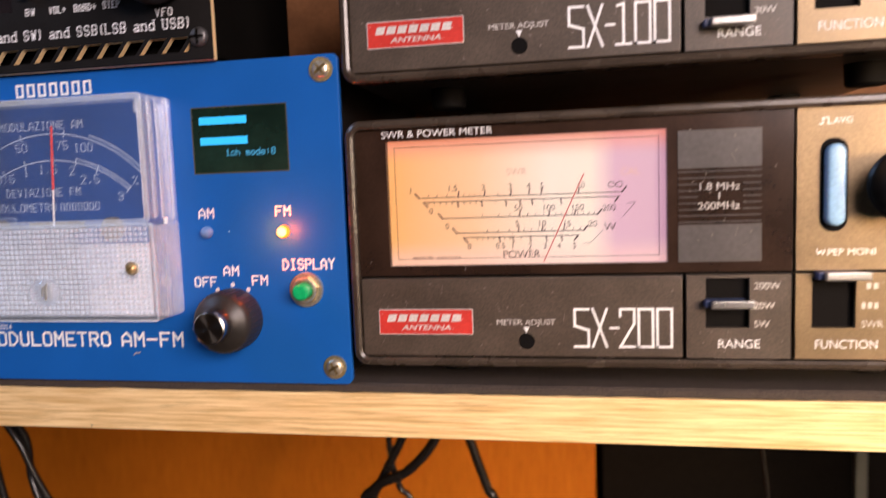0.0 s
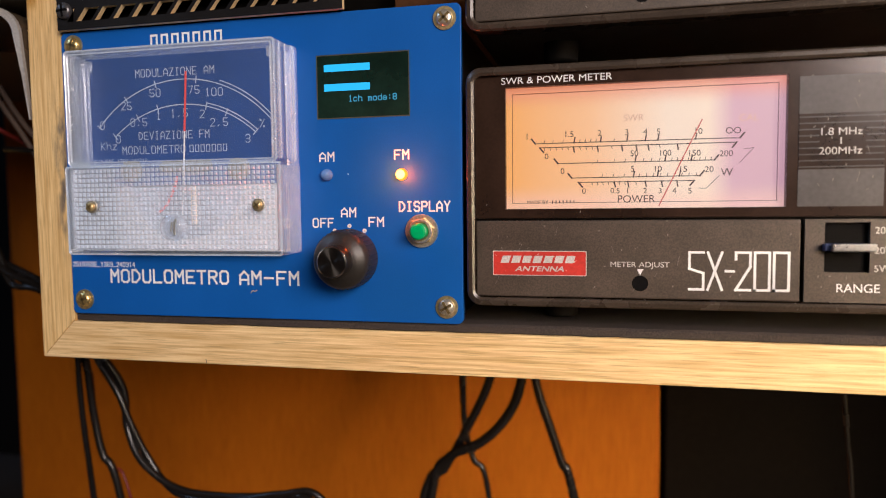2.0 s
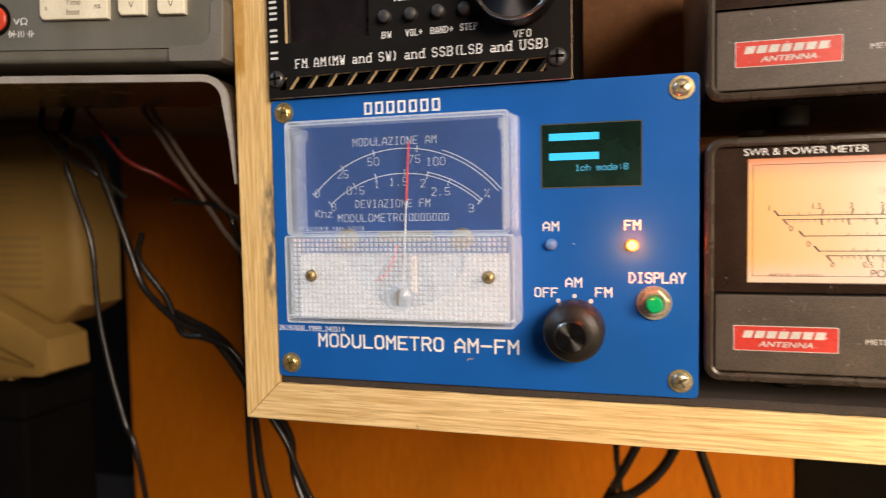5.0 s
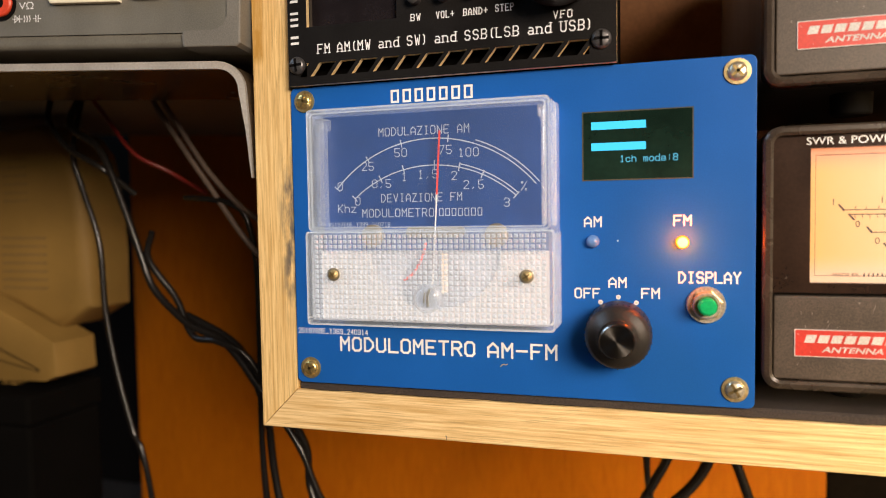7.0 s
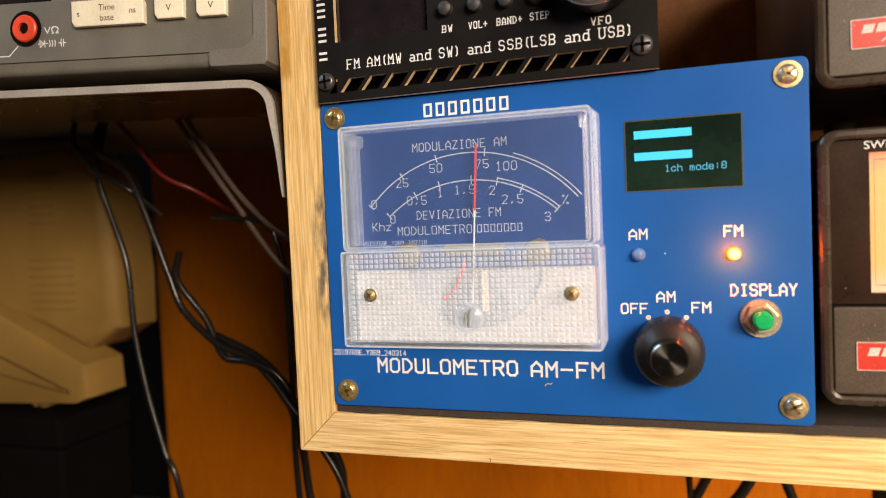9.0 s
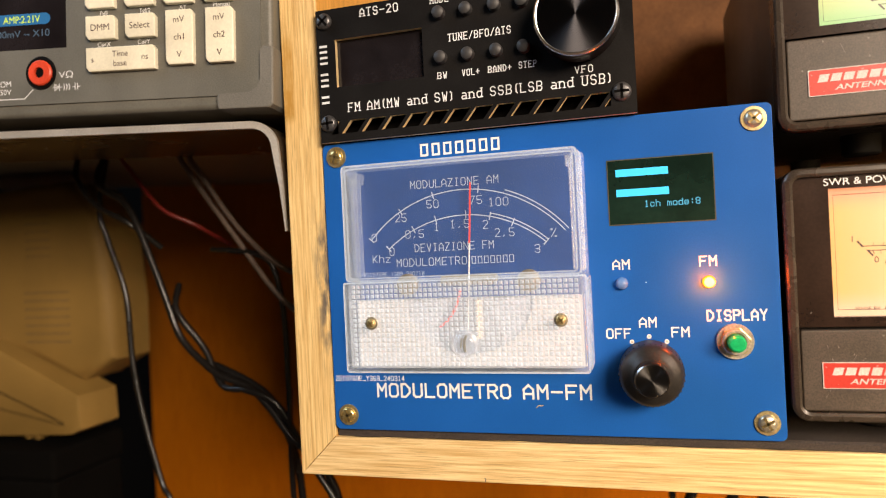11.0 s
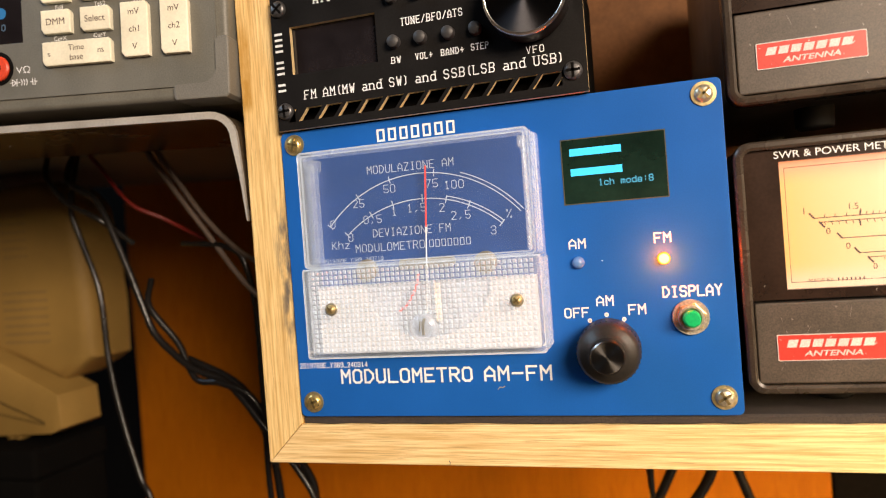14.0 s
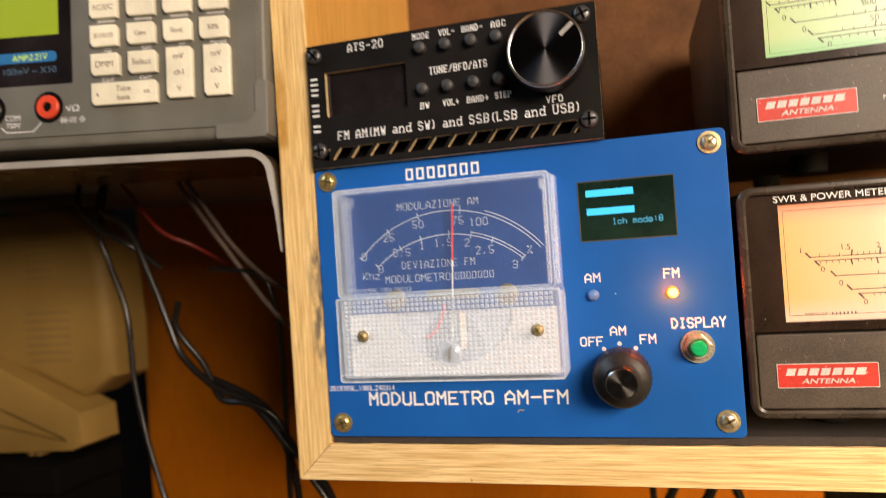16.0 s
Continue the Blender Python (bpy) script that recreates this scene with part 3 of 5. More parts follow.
part("front_panel", prism(B(), rounded(0, 126, 0, 87, 1.6), 0, 1.65, 0.18), BLUE, unit, "blue circuit-board front with white print")
for sx, sz, an in ((4.5, 4.5, 20), (121.4, 4.7, 30), (4.5, 83, 75), (121.6, 83.1, 40)):
    screw(sx, sz, 0, 2.35, GOLDSCREW if sx < 50 else STEEL, BRASSY, unit, an)
blanks(31.4, 55.6, 80.9, 84.6, 7, 0.62, -0.02, WHITE, unit)
for text, x, z, high, wide, pen in (("MODULOMETRO", 14.4, 10.2, 3.7, 40.2, 0.17), ("AM-FM", 58.6, 10.2, 3.7, 18.6, 0.17), ("2519769E_Y369_240314", 0.7, 14.9, 1.4, 22.2, 0.13), ("AM", 84.8, 45.7, 2.4, 4.2, 0.17), ("FM", 107.0, 45.8, 2.4, 4.0, 0.17),
                                    ("DISPLAY", 108.2, 31.3, 2.6, 14.3, 0.17), ("OFF", 82.3, 27.0, 2.4, 6.2, 0.17), ("AM", 91.0, 29.9, 2.4, 4.2, 0.17), ("FM", 99.2, 27.2, 2.4, 4.2, 0.17)):
    plotted(text, x, z, high, wide, -0.02, WHITE, unit, pen)
for sx, sz in ((88.8, 25.9), (93.3, 27.3), (97.8, 25.9)):
    part("position_dot", lathe(B(), [(0, -0.05), (0.62, -0.05), (0.62, 0.1)], sx, sz, 20), WHITE, unit)
    part("plated_hole", lathe(B(), [(0, -0.08), (0.26, -0.08), (0.26, 0)], sx, sz, 14), STEEL, unit)
part("fibre", tube(B(), [(62.0, -0.15, 7.6), (62.8, -0.3, 8.3), (63.4, -0.2, 8.1), (64.0, -0.15, 8.4)], 0.11, 6), FR4, unit, "small curl of tan fibre")
part("chip", lathe(B(), [(0, -0.06), (0.18, -0.05), (0.2, 0)], 93.2, 41.9, 8), WHITE, unit)

oled = part("display", prism(B(), [(84.5, 57.7), (111.4, 57.7), (111.4, 75.1), (84.5, 75.1)], -0.06, 0.4), OLEDGLASS, unit, "dark green display with two cyan bars")
part("display_rim", holed(B(), 84.3, 111.6, 57.5, 75.3, 84.6, 111.3, 57.8, 75.0, -0.14, 0.3), RIMTAN, oled)
for z in (70.6, 65.2):
    part("level_bar", prism(B(), [(86.6, z), (100.2, z), (100.2, z + 2.0), (86.6, z + 2.0)], -0.10, -0.04), OLEDLIT, oled)
plotted("1ch mode:8", 93.9, 62.2, 1.6, 13.9, -0.05, OLEDDIM, oled, 0.14)


def led(x, z, material, label):
    body = part("led", lathe(B(), [(0, -2.1), (0.75, -1.95), (1.35, -1.5), (1.65, -0.7), (1.7, 0.0)], x, z, 24), material, unit, label, smooth=True)
    return body


led(86.9, 41.8, LEDOFF, "unlit clear led")
lamp = led(109.0, 41.5, LEDON, "lit amber led")
part("glowing_core", lathe(B(), [(0, -2.25), (0.7, -2.18), (1.15, -1.95), (1.3, -1.6)], 109.0, 41.5, 24), LEDCORE, lamp, smooth=True)

knob = part("selector_knob", lathe(B(), [(0, -10.4), (4.6, -10.4), (4.9, -10.1), (5.6, -9.4), (7.0, -8.8), (7.8, -8.0), (8.1, -7.0), (8.35, -0.5), (8.1, 0)], 93.4, 18.1, 48), KNOBBLACK, unit, "black plastic knob with a turned cap", smooth=True)
for i in range(36):
    a = 2 * math.pi * i / 36
    part("grip_rib", box(B(), 93.4 + 8.2 * math.cos(a) - 0.16, 93.4 + 8.2 * math.cos(a) + 0.16, -6.8, -0.6, 18.1 + 8.2 * math.sin(a) - 0.16, 18.1 + 8.2 * math.sin(a) + 0.16), KNOBBLACK, knob)
part("cap", lathe(B(), [(0, -14.4), (3.9, -14.4), (4.25, -14.1), (4.5, -10.3)], 93.4, 18.1, 48), SPUNGREY, knob, "spun grey metal cap", smooth=True)

push = part("push_button", lathe(B(), [(2.6, -2.6), (3.1, -2.6), (3.3, -2.2), (3.3, -1.0), (4.5, -1.0), (4.65, -0.7), (4.65, 0)], 114.6, 25.8, 36), STEEL, unit, "green push button in a plated nut", smooth=True)
hexa = [(114.6 + 3.9 * math.cos(radians(a + 12)), 25.8 + 3.9 * math.sin(radians(a + 12))) for a in range(0, 360, 60)]
part("nut", prism(B(), hexa, -1.9, -1.0, 0.25), BRASSY, push)
part("button", lathe(B(), [(0, -5.6), (1.7, -5.5), (2.2, -5.0), (2.25, -1.5)], 114.6, 25.8, 32), GREEN, push, smooth=True)

# the moving-coil meter on the blue front
gauge = part("gauge", ring(B(), rounded(10.6, 78.4, 19.7, 78.3, 1.0), rounded(13.2, 76.0, 22.0, 76.2, 1.0), -1.0, -0.02), FROST, unit, "moving-coil meter under a clear plastic cover", shadow=False)
part("dial_plate", prism(B(), rounded(12.6, 76.6, 39.6, 77.2, 0.3), -5.0, -4.2), DIALBLUE, gauge, "blue dial with pale printed scales")
notch = [(45.0 + 18.6 * math.cos(radians(q)), 39.4 + 15.6 * math.sin(radians(q))) for q in range(0, -181, -12)]
part("lower_plate", prism(B(), [(12.0, 20.4), (77.2, 20.4), (77.2, 39.4)] + notch + [(12.0, 39.4)], -6.4, -4.4), MILKWHITE, gauge, "white plastic base with a round opening")
part("recess_floor", box(B(), 24.0, 66.0, -5.2, -4.4, 22.0, 39.2), GREYWHITE, gauge)
part("movement_block", box(B(), 14.0, 75.6, -1.5, -0.1, 22, 76, 0.4), WHITEPLASTIC, gauge)
part("magnet", lathe(B(), [(0, -5.8), (8.6, -5.8), (9.2, -5.5), (9.2, -4.6)], 45.4, 30.0, 40), COIL, gauge, "grey round magnet seen through the cover", smooth=True)
part("coil_bracket", box(B(), 47.2, 49.0, -6.6, -5.2, 28.0, 39.2, 0.5), COPPER, gauge, "pale copper coil holder")
part("bridge", prism(B(), rounded(37.6, 54.0, 43.4, 46.2, 1.3), -7.0, -5.3, 0.3), POSTTAN, gauge)
for x in (27.6, 62.6):
    part("movement_post", lathe(B(), [(0, -7.2), (2.6, -7.1), (3.1, -6.7), (3.1, -5.0)], x, 43.8, 26), POSTTAN, gauge, smooth=True)
part("coil_wire", tube(B(), [(43.2, -6.6, 42.0), (42.8, -7.0, 39.6), (41.6, -7.2, 36.6), (39.4, -7.0, 33.4), (36.8, -6.6, 31.6)], 0.35, 8), NEEDLERED, gauge, "thin red coil wire")
# upper part of the cover: four walls and a clear window
part("cover", ring(B(), rounded(11.0, 77.5, 45.3, 78.5, 1.2), rounded(12.3, 76.2, 46.2, 77.2, 0.8), -11.6, -0.05), FROST, gauge, "clear plastic cover, frosty at its edges", shadow=False)
part("window_pane", prism(B(), rounded(12.25, 76.25, 46.1, 77.25, 0.8), -11.4, -10.6), GLASS, gauge, shadow=False)
for x0, x1, z0, z1 in ((12.9, 14.3, 46.6, 75.0), (75.0, 76.0, 46.6, 76.2), (13.0, 15.4, 73.2, 76.4), (74.2, 76.0, 73.6, 76.6)):
    part("inner_wall", box(B(), x0, x1, -10.4, -5.3, z0, z1, 0.3), FROST, gauge, shadow=False)
# thin rings paint the bright lines along the cover's rims
part("cover_edge_shine", ring(B(), rounded(11.0, 77.5, 45.3, 78.5, 1.2), rounded(11.5, 77.0, 45.8, 78.0, 1.0), -11.85, -11.62), EDGE, gauge, shadow=False)
part("cover_edge_shine", ring(B(), rounded(12.0, 76.5, 46.0, 77.5, 0.9), rounded(12.4, 76.1, 46.4, 77.1, 0.8), -11.8, -11.62), EDGE, gauge, shadow=False)
part("cover_edge_shine", ring(B(), rounded(10.9, 77.7, 45.4, 78.6, 1.2), rounded(11.1, 77.4, 45.6, 78.4, 1.2), -1.0, -0.06), EDGE, gauge, shadow=False)
# upright strips paint the highlights on the cover's side walls
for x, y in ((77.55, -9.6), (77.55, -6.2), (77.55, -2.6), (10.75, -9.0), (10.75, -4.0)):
    part("wall_shine_strip", box(B(), x, x + 0.22, y, y + 0.5, 46.2, 77.8), EDGE, gauge, shadow=False)
# lower part of the cover: a clear panel over rows of small squares
part("lower_cover", ring(B(), rounded(10.2, 78.6, 19.5, 45.25, 1.0), rounded(11.6, 77.2, 20.9, 44.6, 0.7), -12.0, -0.05), FROST, gauge, shadow=False)
part("cover_edge_shine", ring(B(), rounded(10.2, 78.6, 19.5, 45.25, 1.0), rounded(10.7, 78.1, 20.0, 44.85, 0.8), -12.25, -12.02), EDGE, gauge, shadow=False)
part("seam", box(B(), 10.3, 78.5, -12.1, -11.4, 44.75, 45.2, 0.12), EDGE, gauge, shadow=False)
for x0, x1 in ((78.62, 78.9), (9.9, 10.18)):
    for i in range(9):
        part("rib", box(B(), x0, x1, -11.2 + i * 1.2, -10.6 + i * 1.2, 20.4, 44.4), FROST, gauge, shadow=False)
part("patterned_panel", prism(B(), rounded(11.55, 77.25, 20.85, 44.65, 0.7), -11.5, -10.7), WAFFLE, gauge, "clear panel over rows of small raised squares", shadow=False)
bm = B()
NX, NZ = 45, 17
for i in range(NX):
    for k in range(NZ):
        cx, cz = 13.0 + 62.8 * i / (NX - 1), 21.9 + 21.9 * k / (NZ - 1)
        if math.hypot(cx - 45.2, cz - 27.4) < 4.0 or min(math.hypot(cx - 18.2, cz - 33.5), math.hypot(cx - 71.4, cz - 33.4)) < 2.1:
            continue
        w, d = 0.53, 0.30
        f = [bm.verts.new((cx + a * w, -11.52, cz + b * w)) for a, b in ((-1, -1), (1, -1), (1, 1), (-1, 1))]
        g = [bm.verts.new((cx + a * d, -11.95, cz + b * d)) for a, b in ((-1, -1), (1, -1), (1, 1), (-1, 1))]
        bm.faces.new(g)
        for p in range(4):
            q = (p + 1) % 4
            bm.faces.new((f[p], f[q], g[q], g[p]))
tagged(part("raised_square_pattern", bm, SQUARES, gauge, "rows of small raised milky squares", shadow=False), kind="stuff")
for x in (18.2, 71.4):
    screw(x, 33.5, -11.5, 1.35, BRASSY, STEEL, gauge, 35)
part("zero_adjuster", lathe(B(), [(0, -13.6), (1.6, -13.5), (2.7, -13.1), (3.3, -12.6), (3.5, -11.4)], 45.2, 27.4, 36), FROST, gauge, "clear round adjusting screw", smooth=True, shadow=False)
part("adjuster_rim", lathe(B(), [(2.9, -13.0), (3.2, -13.4), (3.6, -13.2), (3.75, -12.2), (3.9, -11.6)], 45.2, 27.4, 36), EDGE, gauge, smooth=True, shadow=False)
bm = B()
stroke(bm, [(45.0, 25.6), (44.9, 28.2), (45.5, 29.4)], 0.7, -11.3, 0.3)
stroke(bm, [(43.9, 26.4), (44.2, 28.8)], 0.35, -11.3, 0.3)
part("adjuster_slot", bm, STEEL, gauge)

DY = -5.02


def dial_arc(bm, cx, cz, r, a0, a1, w):
    rows = []
    for i in range(49):
        a = radians(a0 + (a1 - a0) * i / 48)
        rows.append([bm.verts.new((cx + q * math.sin(a), DY - 0.06, cz + q * math.cos(a))) for q in (r - w / 2, r + w / 2)])
    for p, q in zip(rows, rows[1:]):
        bm.faces.new((p[0], p[1], q[1], q[0]))


bm = B()
AX, AZ, AR = 44.9, 33.0, 37.0
dial_arc(bm, AX, AZ, AR, -49.5, 49.5, 0.30)
dial_arc(bm, AX, AZ, AR + 1.0, 18.5, 49.8, 0.30)
for a in (-49.5, -30.5, -13.8, 7.0):
    stroke(bm, [(AX + (AR - 0.9) * math.sin(radians(a)), AZ + (AR - 0.9) * math.cos(radians(a))), (AX + (AR + 0.9) * math.sin(radians(a)), AZ + (AR + 0.9) * math.cos(radians(a)))], 0.30, DY - 0.03)
BX, BZ, BR = 44.9, 28.4, 34.4
dial_arc(bm, BX, BZ, BR, -41.5, 41.5, 0.30)
dial_arc(bm, BX, BZ, BR + 0.9, 12.6, 41.5, 0.30)
for a in (-41.5, -25.8, -13.9, 1.0, 12.6, 23.8, 41.5):
    stroke(bm, [(BX + (BR - 0.9) * math.sin(radians(a)), BZ + (BR - 0.9) * math.cos(radians(a))), (BX + (BR + 1.1) * math.sin(radians(a)), BZ + (BR + 1.1) * math.cos(radians(a)))], 0.30, DY - 0.03)
part("scale_marking", bm, DIALWHITE, gauge)
for txt, x, z in (("0", 17.6, 57.7), ("25", 26.1, 63.1), ("50", 35.9, 66.5), ("75", 48.6, 66.8), ("100", 55.0, 65.9), ("%", 69.8, 56.5), ("0", 22.9, 53.5), ("0,5", 30.1, 58.2), ("1", 36.8, 59.9),
                  ("1,5", 43.6, 60.4), ("2", 51.0, 59.8), ("2,5", 56.3, 57.3), ("3", 65.2, 52.4), ("Khz", 19.6, 51.5)):
    plotted(txt, x, z, 2.2, 0, DY, DIALWHITE, gauge, 0.09, centre=True)
for txt, x, z, h, w in (("MODULAZIONE AM", 29.6, 71.2, 2.15, 25.6), ("DEVIAZIONE FM", 30.0, 53.1, 2.15, 23.0), ("MODULOMETRO", 24.3, 49.0, 2.15, 20.8), ("2519769E_Y389_240718", 13.8, 46.4, 1.1, 18.6)):
    plotted(txt, x, z, h, w, DY, DIALWHITE, gauge, 0.10)
blanks(46.6, 58.9, 49.0, 51.1, 7, 0.2, DY, DIALWHITE, gauge)
TILT = radians(3.5)


def along(d):
    return (45.2 + d * math.sin(TILT), 29.0 + d * math.cos(TILT))


bm = B()
stroke(bm, [along(26), along(42.5)], 0.46, -7.4, 0.3)
needle = part("needle", bm, NEEDLERED, gauge, "slim needle, red at its tip and white below")
bm = B()
stroke(bm, [along(2), along(25.8)], 0.32, -7.4, 0.3)
part("needle_stem", bm, NEEDLEWHITE, gauge)


# ---- the two power meters ----
def blocky(text, x, z, high, wide, y, material, parent):
    """Tall narrow outlined figures drawn with one stroke width."""
    shapes = {"S": ((1, 1), (0, 1), (0, 0.56), (1, 0.44), (1, 0), (0, 0)), "2": ((0, 0.82), (0, 1), (1, 1), (1, 0.62), (0, 0), (1, 0)), "0": ((0, 0), (0, 1), (1, 1), (1, 0), (0, 0)), "1": ((0.1, 0.96), (0.5, 1), (0.5, 0))}
    bm, n, at = B(), sum(0.5 if c == "-" else 1.0 for c in text), x
    step = wide / n
    w = 0.62
    for c in text:
        adv = step * (0.5 if c == "-" else 1.0)
        u = adv * 0.76
        if c == "X":
            stroke(bm, [(at, z + high - w / 2), (at + u, z + w / 2)], w, y)
            stroke(bm, [(at + u, z + high - w / 2), (at, z + w / 2)], w, y - 0.01)
        elif c == "-":
            stroke(bm, [(at - 0.1, z + high * 0.5), (at + u, z + high * 0.5)], w, y)
        else:
            stroke(bm, [(at + p * u, z + w / 2 + q * (high - w)) for p, q in shapes[c]], w, y)
        if c == "1":
            stroke(bm, [(at, z + w / 2), (at + u, z + w / 2)], w, y - 0.01)
        at += adv
    return part("lettering", bm, material, parent)


def power_meter(at, model, dial, dial_label, lever_z, ranges, scales, lit):
    """One standing-wave meter; x from its left side, z from its underside, y from its front."""
    t = thing("power_meter", "dark grey radio power meter with a lit " + dial_label, "meter", at, group="stacked power meters")
    W, H = 155.0, 63.6
    part("case", prism(B(), rounded(0.3, W - 0.3, 0.3, H - 0.3, 3.6), 3.7, 100), CASE, t, smooth=True)
    # front rim, rounded over towards the panel
    bm = B()
    o = [(rounded(0, W, 0, H, 4.0), 4.2), (rounded(0, W, 0, H, 4.0), -0.9), (rounded(0.5, W - 0.5, 0.5, H - 0.5, 3.6), -1.5), (rounded(1.5, W - 1.5, 1.5, H - 1.5, 2.8), -1.7), (rounded(2.2, W - 2.2, 2.2, H - 2.2, 2.2), -1.3), (rounded(2.5, W - 2.5, 2.5, H - 2.5, 2.0), 3.6)]
    rows = [[bm.verts.new((x, y, z)) for x, z in pts] for pts, y in o]
    for a, b in zip(rows, rows[1:]):
        for i in range(len(a)):
            j = (i + 1) % len(a)
            bm.faces.new((a[i], a[j], b[j], b[i]))
    part("front_rim", bm, RIM, t, smooth=True)
    # black upper panel with the dial window
    part("upper_panel", holed(B(), 2.4, 107.9, 23.6, 61.3, 10.5, 79.7, 26.0, 58.2, -0.1, 3.6), ACRYL, t, "glossy black acrylic")
    part("window_pane", prism(B(), [(10.5, 26.0), (79.7, 26.0), (79.7, 58.2), (10.5, 58.2)], 0.15, 0.75), PANE, t, shadow=False)
    face = part("dial", prism(B(), [(10.4, 25.9), (79.8, 25.9), (79.8, 58.3), (10.4, 58.3)], 2.6, 3.4), dial, t, dial_label)
    part("frame_line", ring(B(), [(12.0, 27.5), (78.2, 27.5), (78.2, 56.7), (12.0, 56.7)], [(12.13, 27.63), (78.07, 27.63), (78.07, 56.57), (12.13, 56.57)], 2.5, 2.58), INK, face)
    part("dial_frame", holed(B(), 10.52, 79.68, 26.02, 58.18, 11.9, 78.3, 27.4, 56.8, 1.9, 2.55), lit, face)
    part("tinted_plate", prism(B(), [(82.2, 26.0), (101.0, 26.0), (101.0, 57.4), (82.2, 57.4)], -0.22, -0.11), SMOKE, t, "grey tinted plate with fine lines")
    part("plate_band", prism(B(), [(82.2, 35.0), (101.0, 35.0), (101.0, 48.4), (82.2, 48.4)], -0.28, -0.225), ACRYL, t)
    bm = B()
    for i in range(9):
        if not 2 <= i <= 6:
            stroke(bm, [(82.4, 35.6 + i * 1.5), (100.8, 35.6 + i * 1.5)], 0.30, -0.29, 0.03)
    for i in range(2, 7):
        stroke(bm, [(82.4, 35.6 + i * 1.5), (86.6, 35.6 + i * 1.5)], 0.30, -0.29, 0.03)
        stroke(bm, [(97.0, 35.6 + i * 1.5), (100.8, 35.6 + i * 1.5)], 0.30, -0.29, 0.03)
    part("ruling", bm, RULE, t)
    lettering("1.8 MHz", 91.6, 44.0, 1.75, 9.0, -0.3, GREYPRINT, t, centre=True)
    lettering("200MHz", 91.4, 39.4, 1.75, 9.4, -0.3, GREYPRINT, t, centre=True)
    bm = B()
    stroke(bm, [(91.5, 41.1), (91.5, 42.4)], 0.3, -0.3)
    part("dash", bm, GREYPRINT, t)
    lettering("SWR & POWER METER", 9.5, 59.0, 1.75, 28.6, -0.12, WHITE, t)
    # right-hand plate with the button and the calibration knob
    part("right_plate", prism(B(), [(108.6, 23.6), (152.4, 23.6), (152.4, 61.3), (108.6, 61.3)], -0.25, 2), GOLDGLARE, t, "dark grey plate with golden glare in its colour")
    bm = prism(B(), rounded(113.5, 119.5, 32.6, 54.2, 2.9), -0.33, -0.26)
    part("button_well", bm, DARK, t)
    part("rocker_button", prism(B(), rounded(114.4, 118.6, 34.0, 52.8, 2.0), -2.4, -0.3, 0.9, 4), ROCKER, t, "pale blue rocker button", smooth=True)
    dialknob = part("calibration_knob", lathe(B(), [(0, -11), (6.4, -11), (7.2, -10.4), (7.6, -1.0), (8.2, -0.4), (8.2, -0.2)], 131.6, 43.0, 40), GLOSSBLACK, t, "black knob with a white index", smooth=True)
    bm = B()
    stroke(bm, [(127.4, 43.0), (125.4, 43.0)], 0.5, -11.02)
    part("index", bm, WHITE, dialknob)
    lettering("AVG", 116.2, 57.4, 1.4, 4.0, -0.26, WHITE, t)
    bm = B()
    stroke(bm, [(113.3, 57.4), (114.0, 57.4), (114.0, 58.8), (115.2, 58.8), (115.2, 57.4), (115.8, 57.4)], 0.25, -0.26)
    part("button_sign", bm, WHITE, t)
    bm = B()
    stroke(bm, [(113.0, 28.4), (113.4, 27.4), (113.9, 28.2), (114.4, 27.4), (114.8, 28.4)], 0.25, -0.26)
    part("button_sign", bm, WHITE, t)
    lettering("PEP MONI", 115.4, 27.1, 1.5, 10.2, -0.26, WHITE, t)
    # lower strip: three blocks parted by grooves, two of them with lever slots
    part("groove_backing", box(B(), 2.4, 152.6, 1.0, 2.2, 2.4, 23.4), DARK, t)
    part("lower_strip", prism(B(), rounded(2.5, 83.0, 2.6, 22.9, 0.5), -0.9, 1.0, 0.35), CASE, t, "scratched dark grey plastic strip")
    for x0, x1, sx0, sx1, name in ((83.9, 107.4, 88.3, 98.2, "RANGE"), (108.4, 132.0, 111.9, 121.4, "FUNCTION")):
        # the FUNCTION block takes the glare-coloured copy of the case plastic
        part("lever_block", holed(B(), x0, x1, 2.6, 22.9, sx0, sx1, 10.0, 22.1, -0.9, 0.98), GOLDGLARE if name == "FUNCTION" else CASE, t)
        part("slot_floor", prism(B(), [(sx0, 10), (sx1, 10), (sx1, 22.1), (sx0, 22.1)], 0.6, 0.95), DARK, t)
        lettering(name, (x0 + x1) / 2 + 0.2 if name == "RANGE" else 119.4, 6.2, 2.05, 9.4 if name == "RANGE" else 13.4, -0.92, WHITE, t, centre=True)
    part("end_block", prism(B(), rounded(133.0, 152.4, 2.6, 22.9, 0.5), -0.9, 1.0, 0.35), GOLDGLARE, t)
    for (x0, x1), z in (((87.8, 98.6), lever_z), ((112.6, 123.4), 22.6 if model == "SX-200" else 16.5)):
        lv = part("lever", box(B(), x0 + 1.2, x1, -4.6, -3.0, z - 1.0, z + 0.9, 0.35), CHROME, t, "bare metal slide lever")
        part("lever_neck", box(B(), x0, x1 - 1.5, -3.0, 0.6, z - 0.9, z + 0.8, 0.2), LEVERBLUE, lv)
    for txt, z in ranges:
        lettering(txt, 99.2, z, 1.6, 0, -0.92, GREYPRINT, t, centre=False)
    if model == "SX-200":
        lettering("SWR", 122.6, 10.2, 1.6, 4.6, -0.92, GREYPRINT, t)
        bars(122.6, 126.6, 14.6, 16.0, 3, -0.9, GREYPRINT, t)
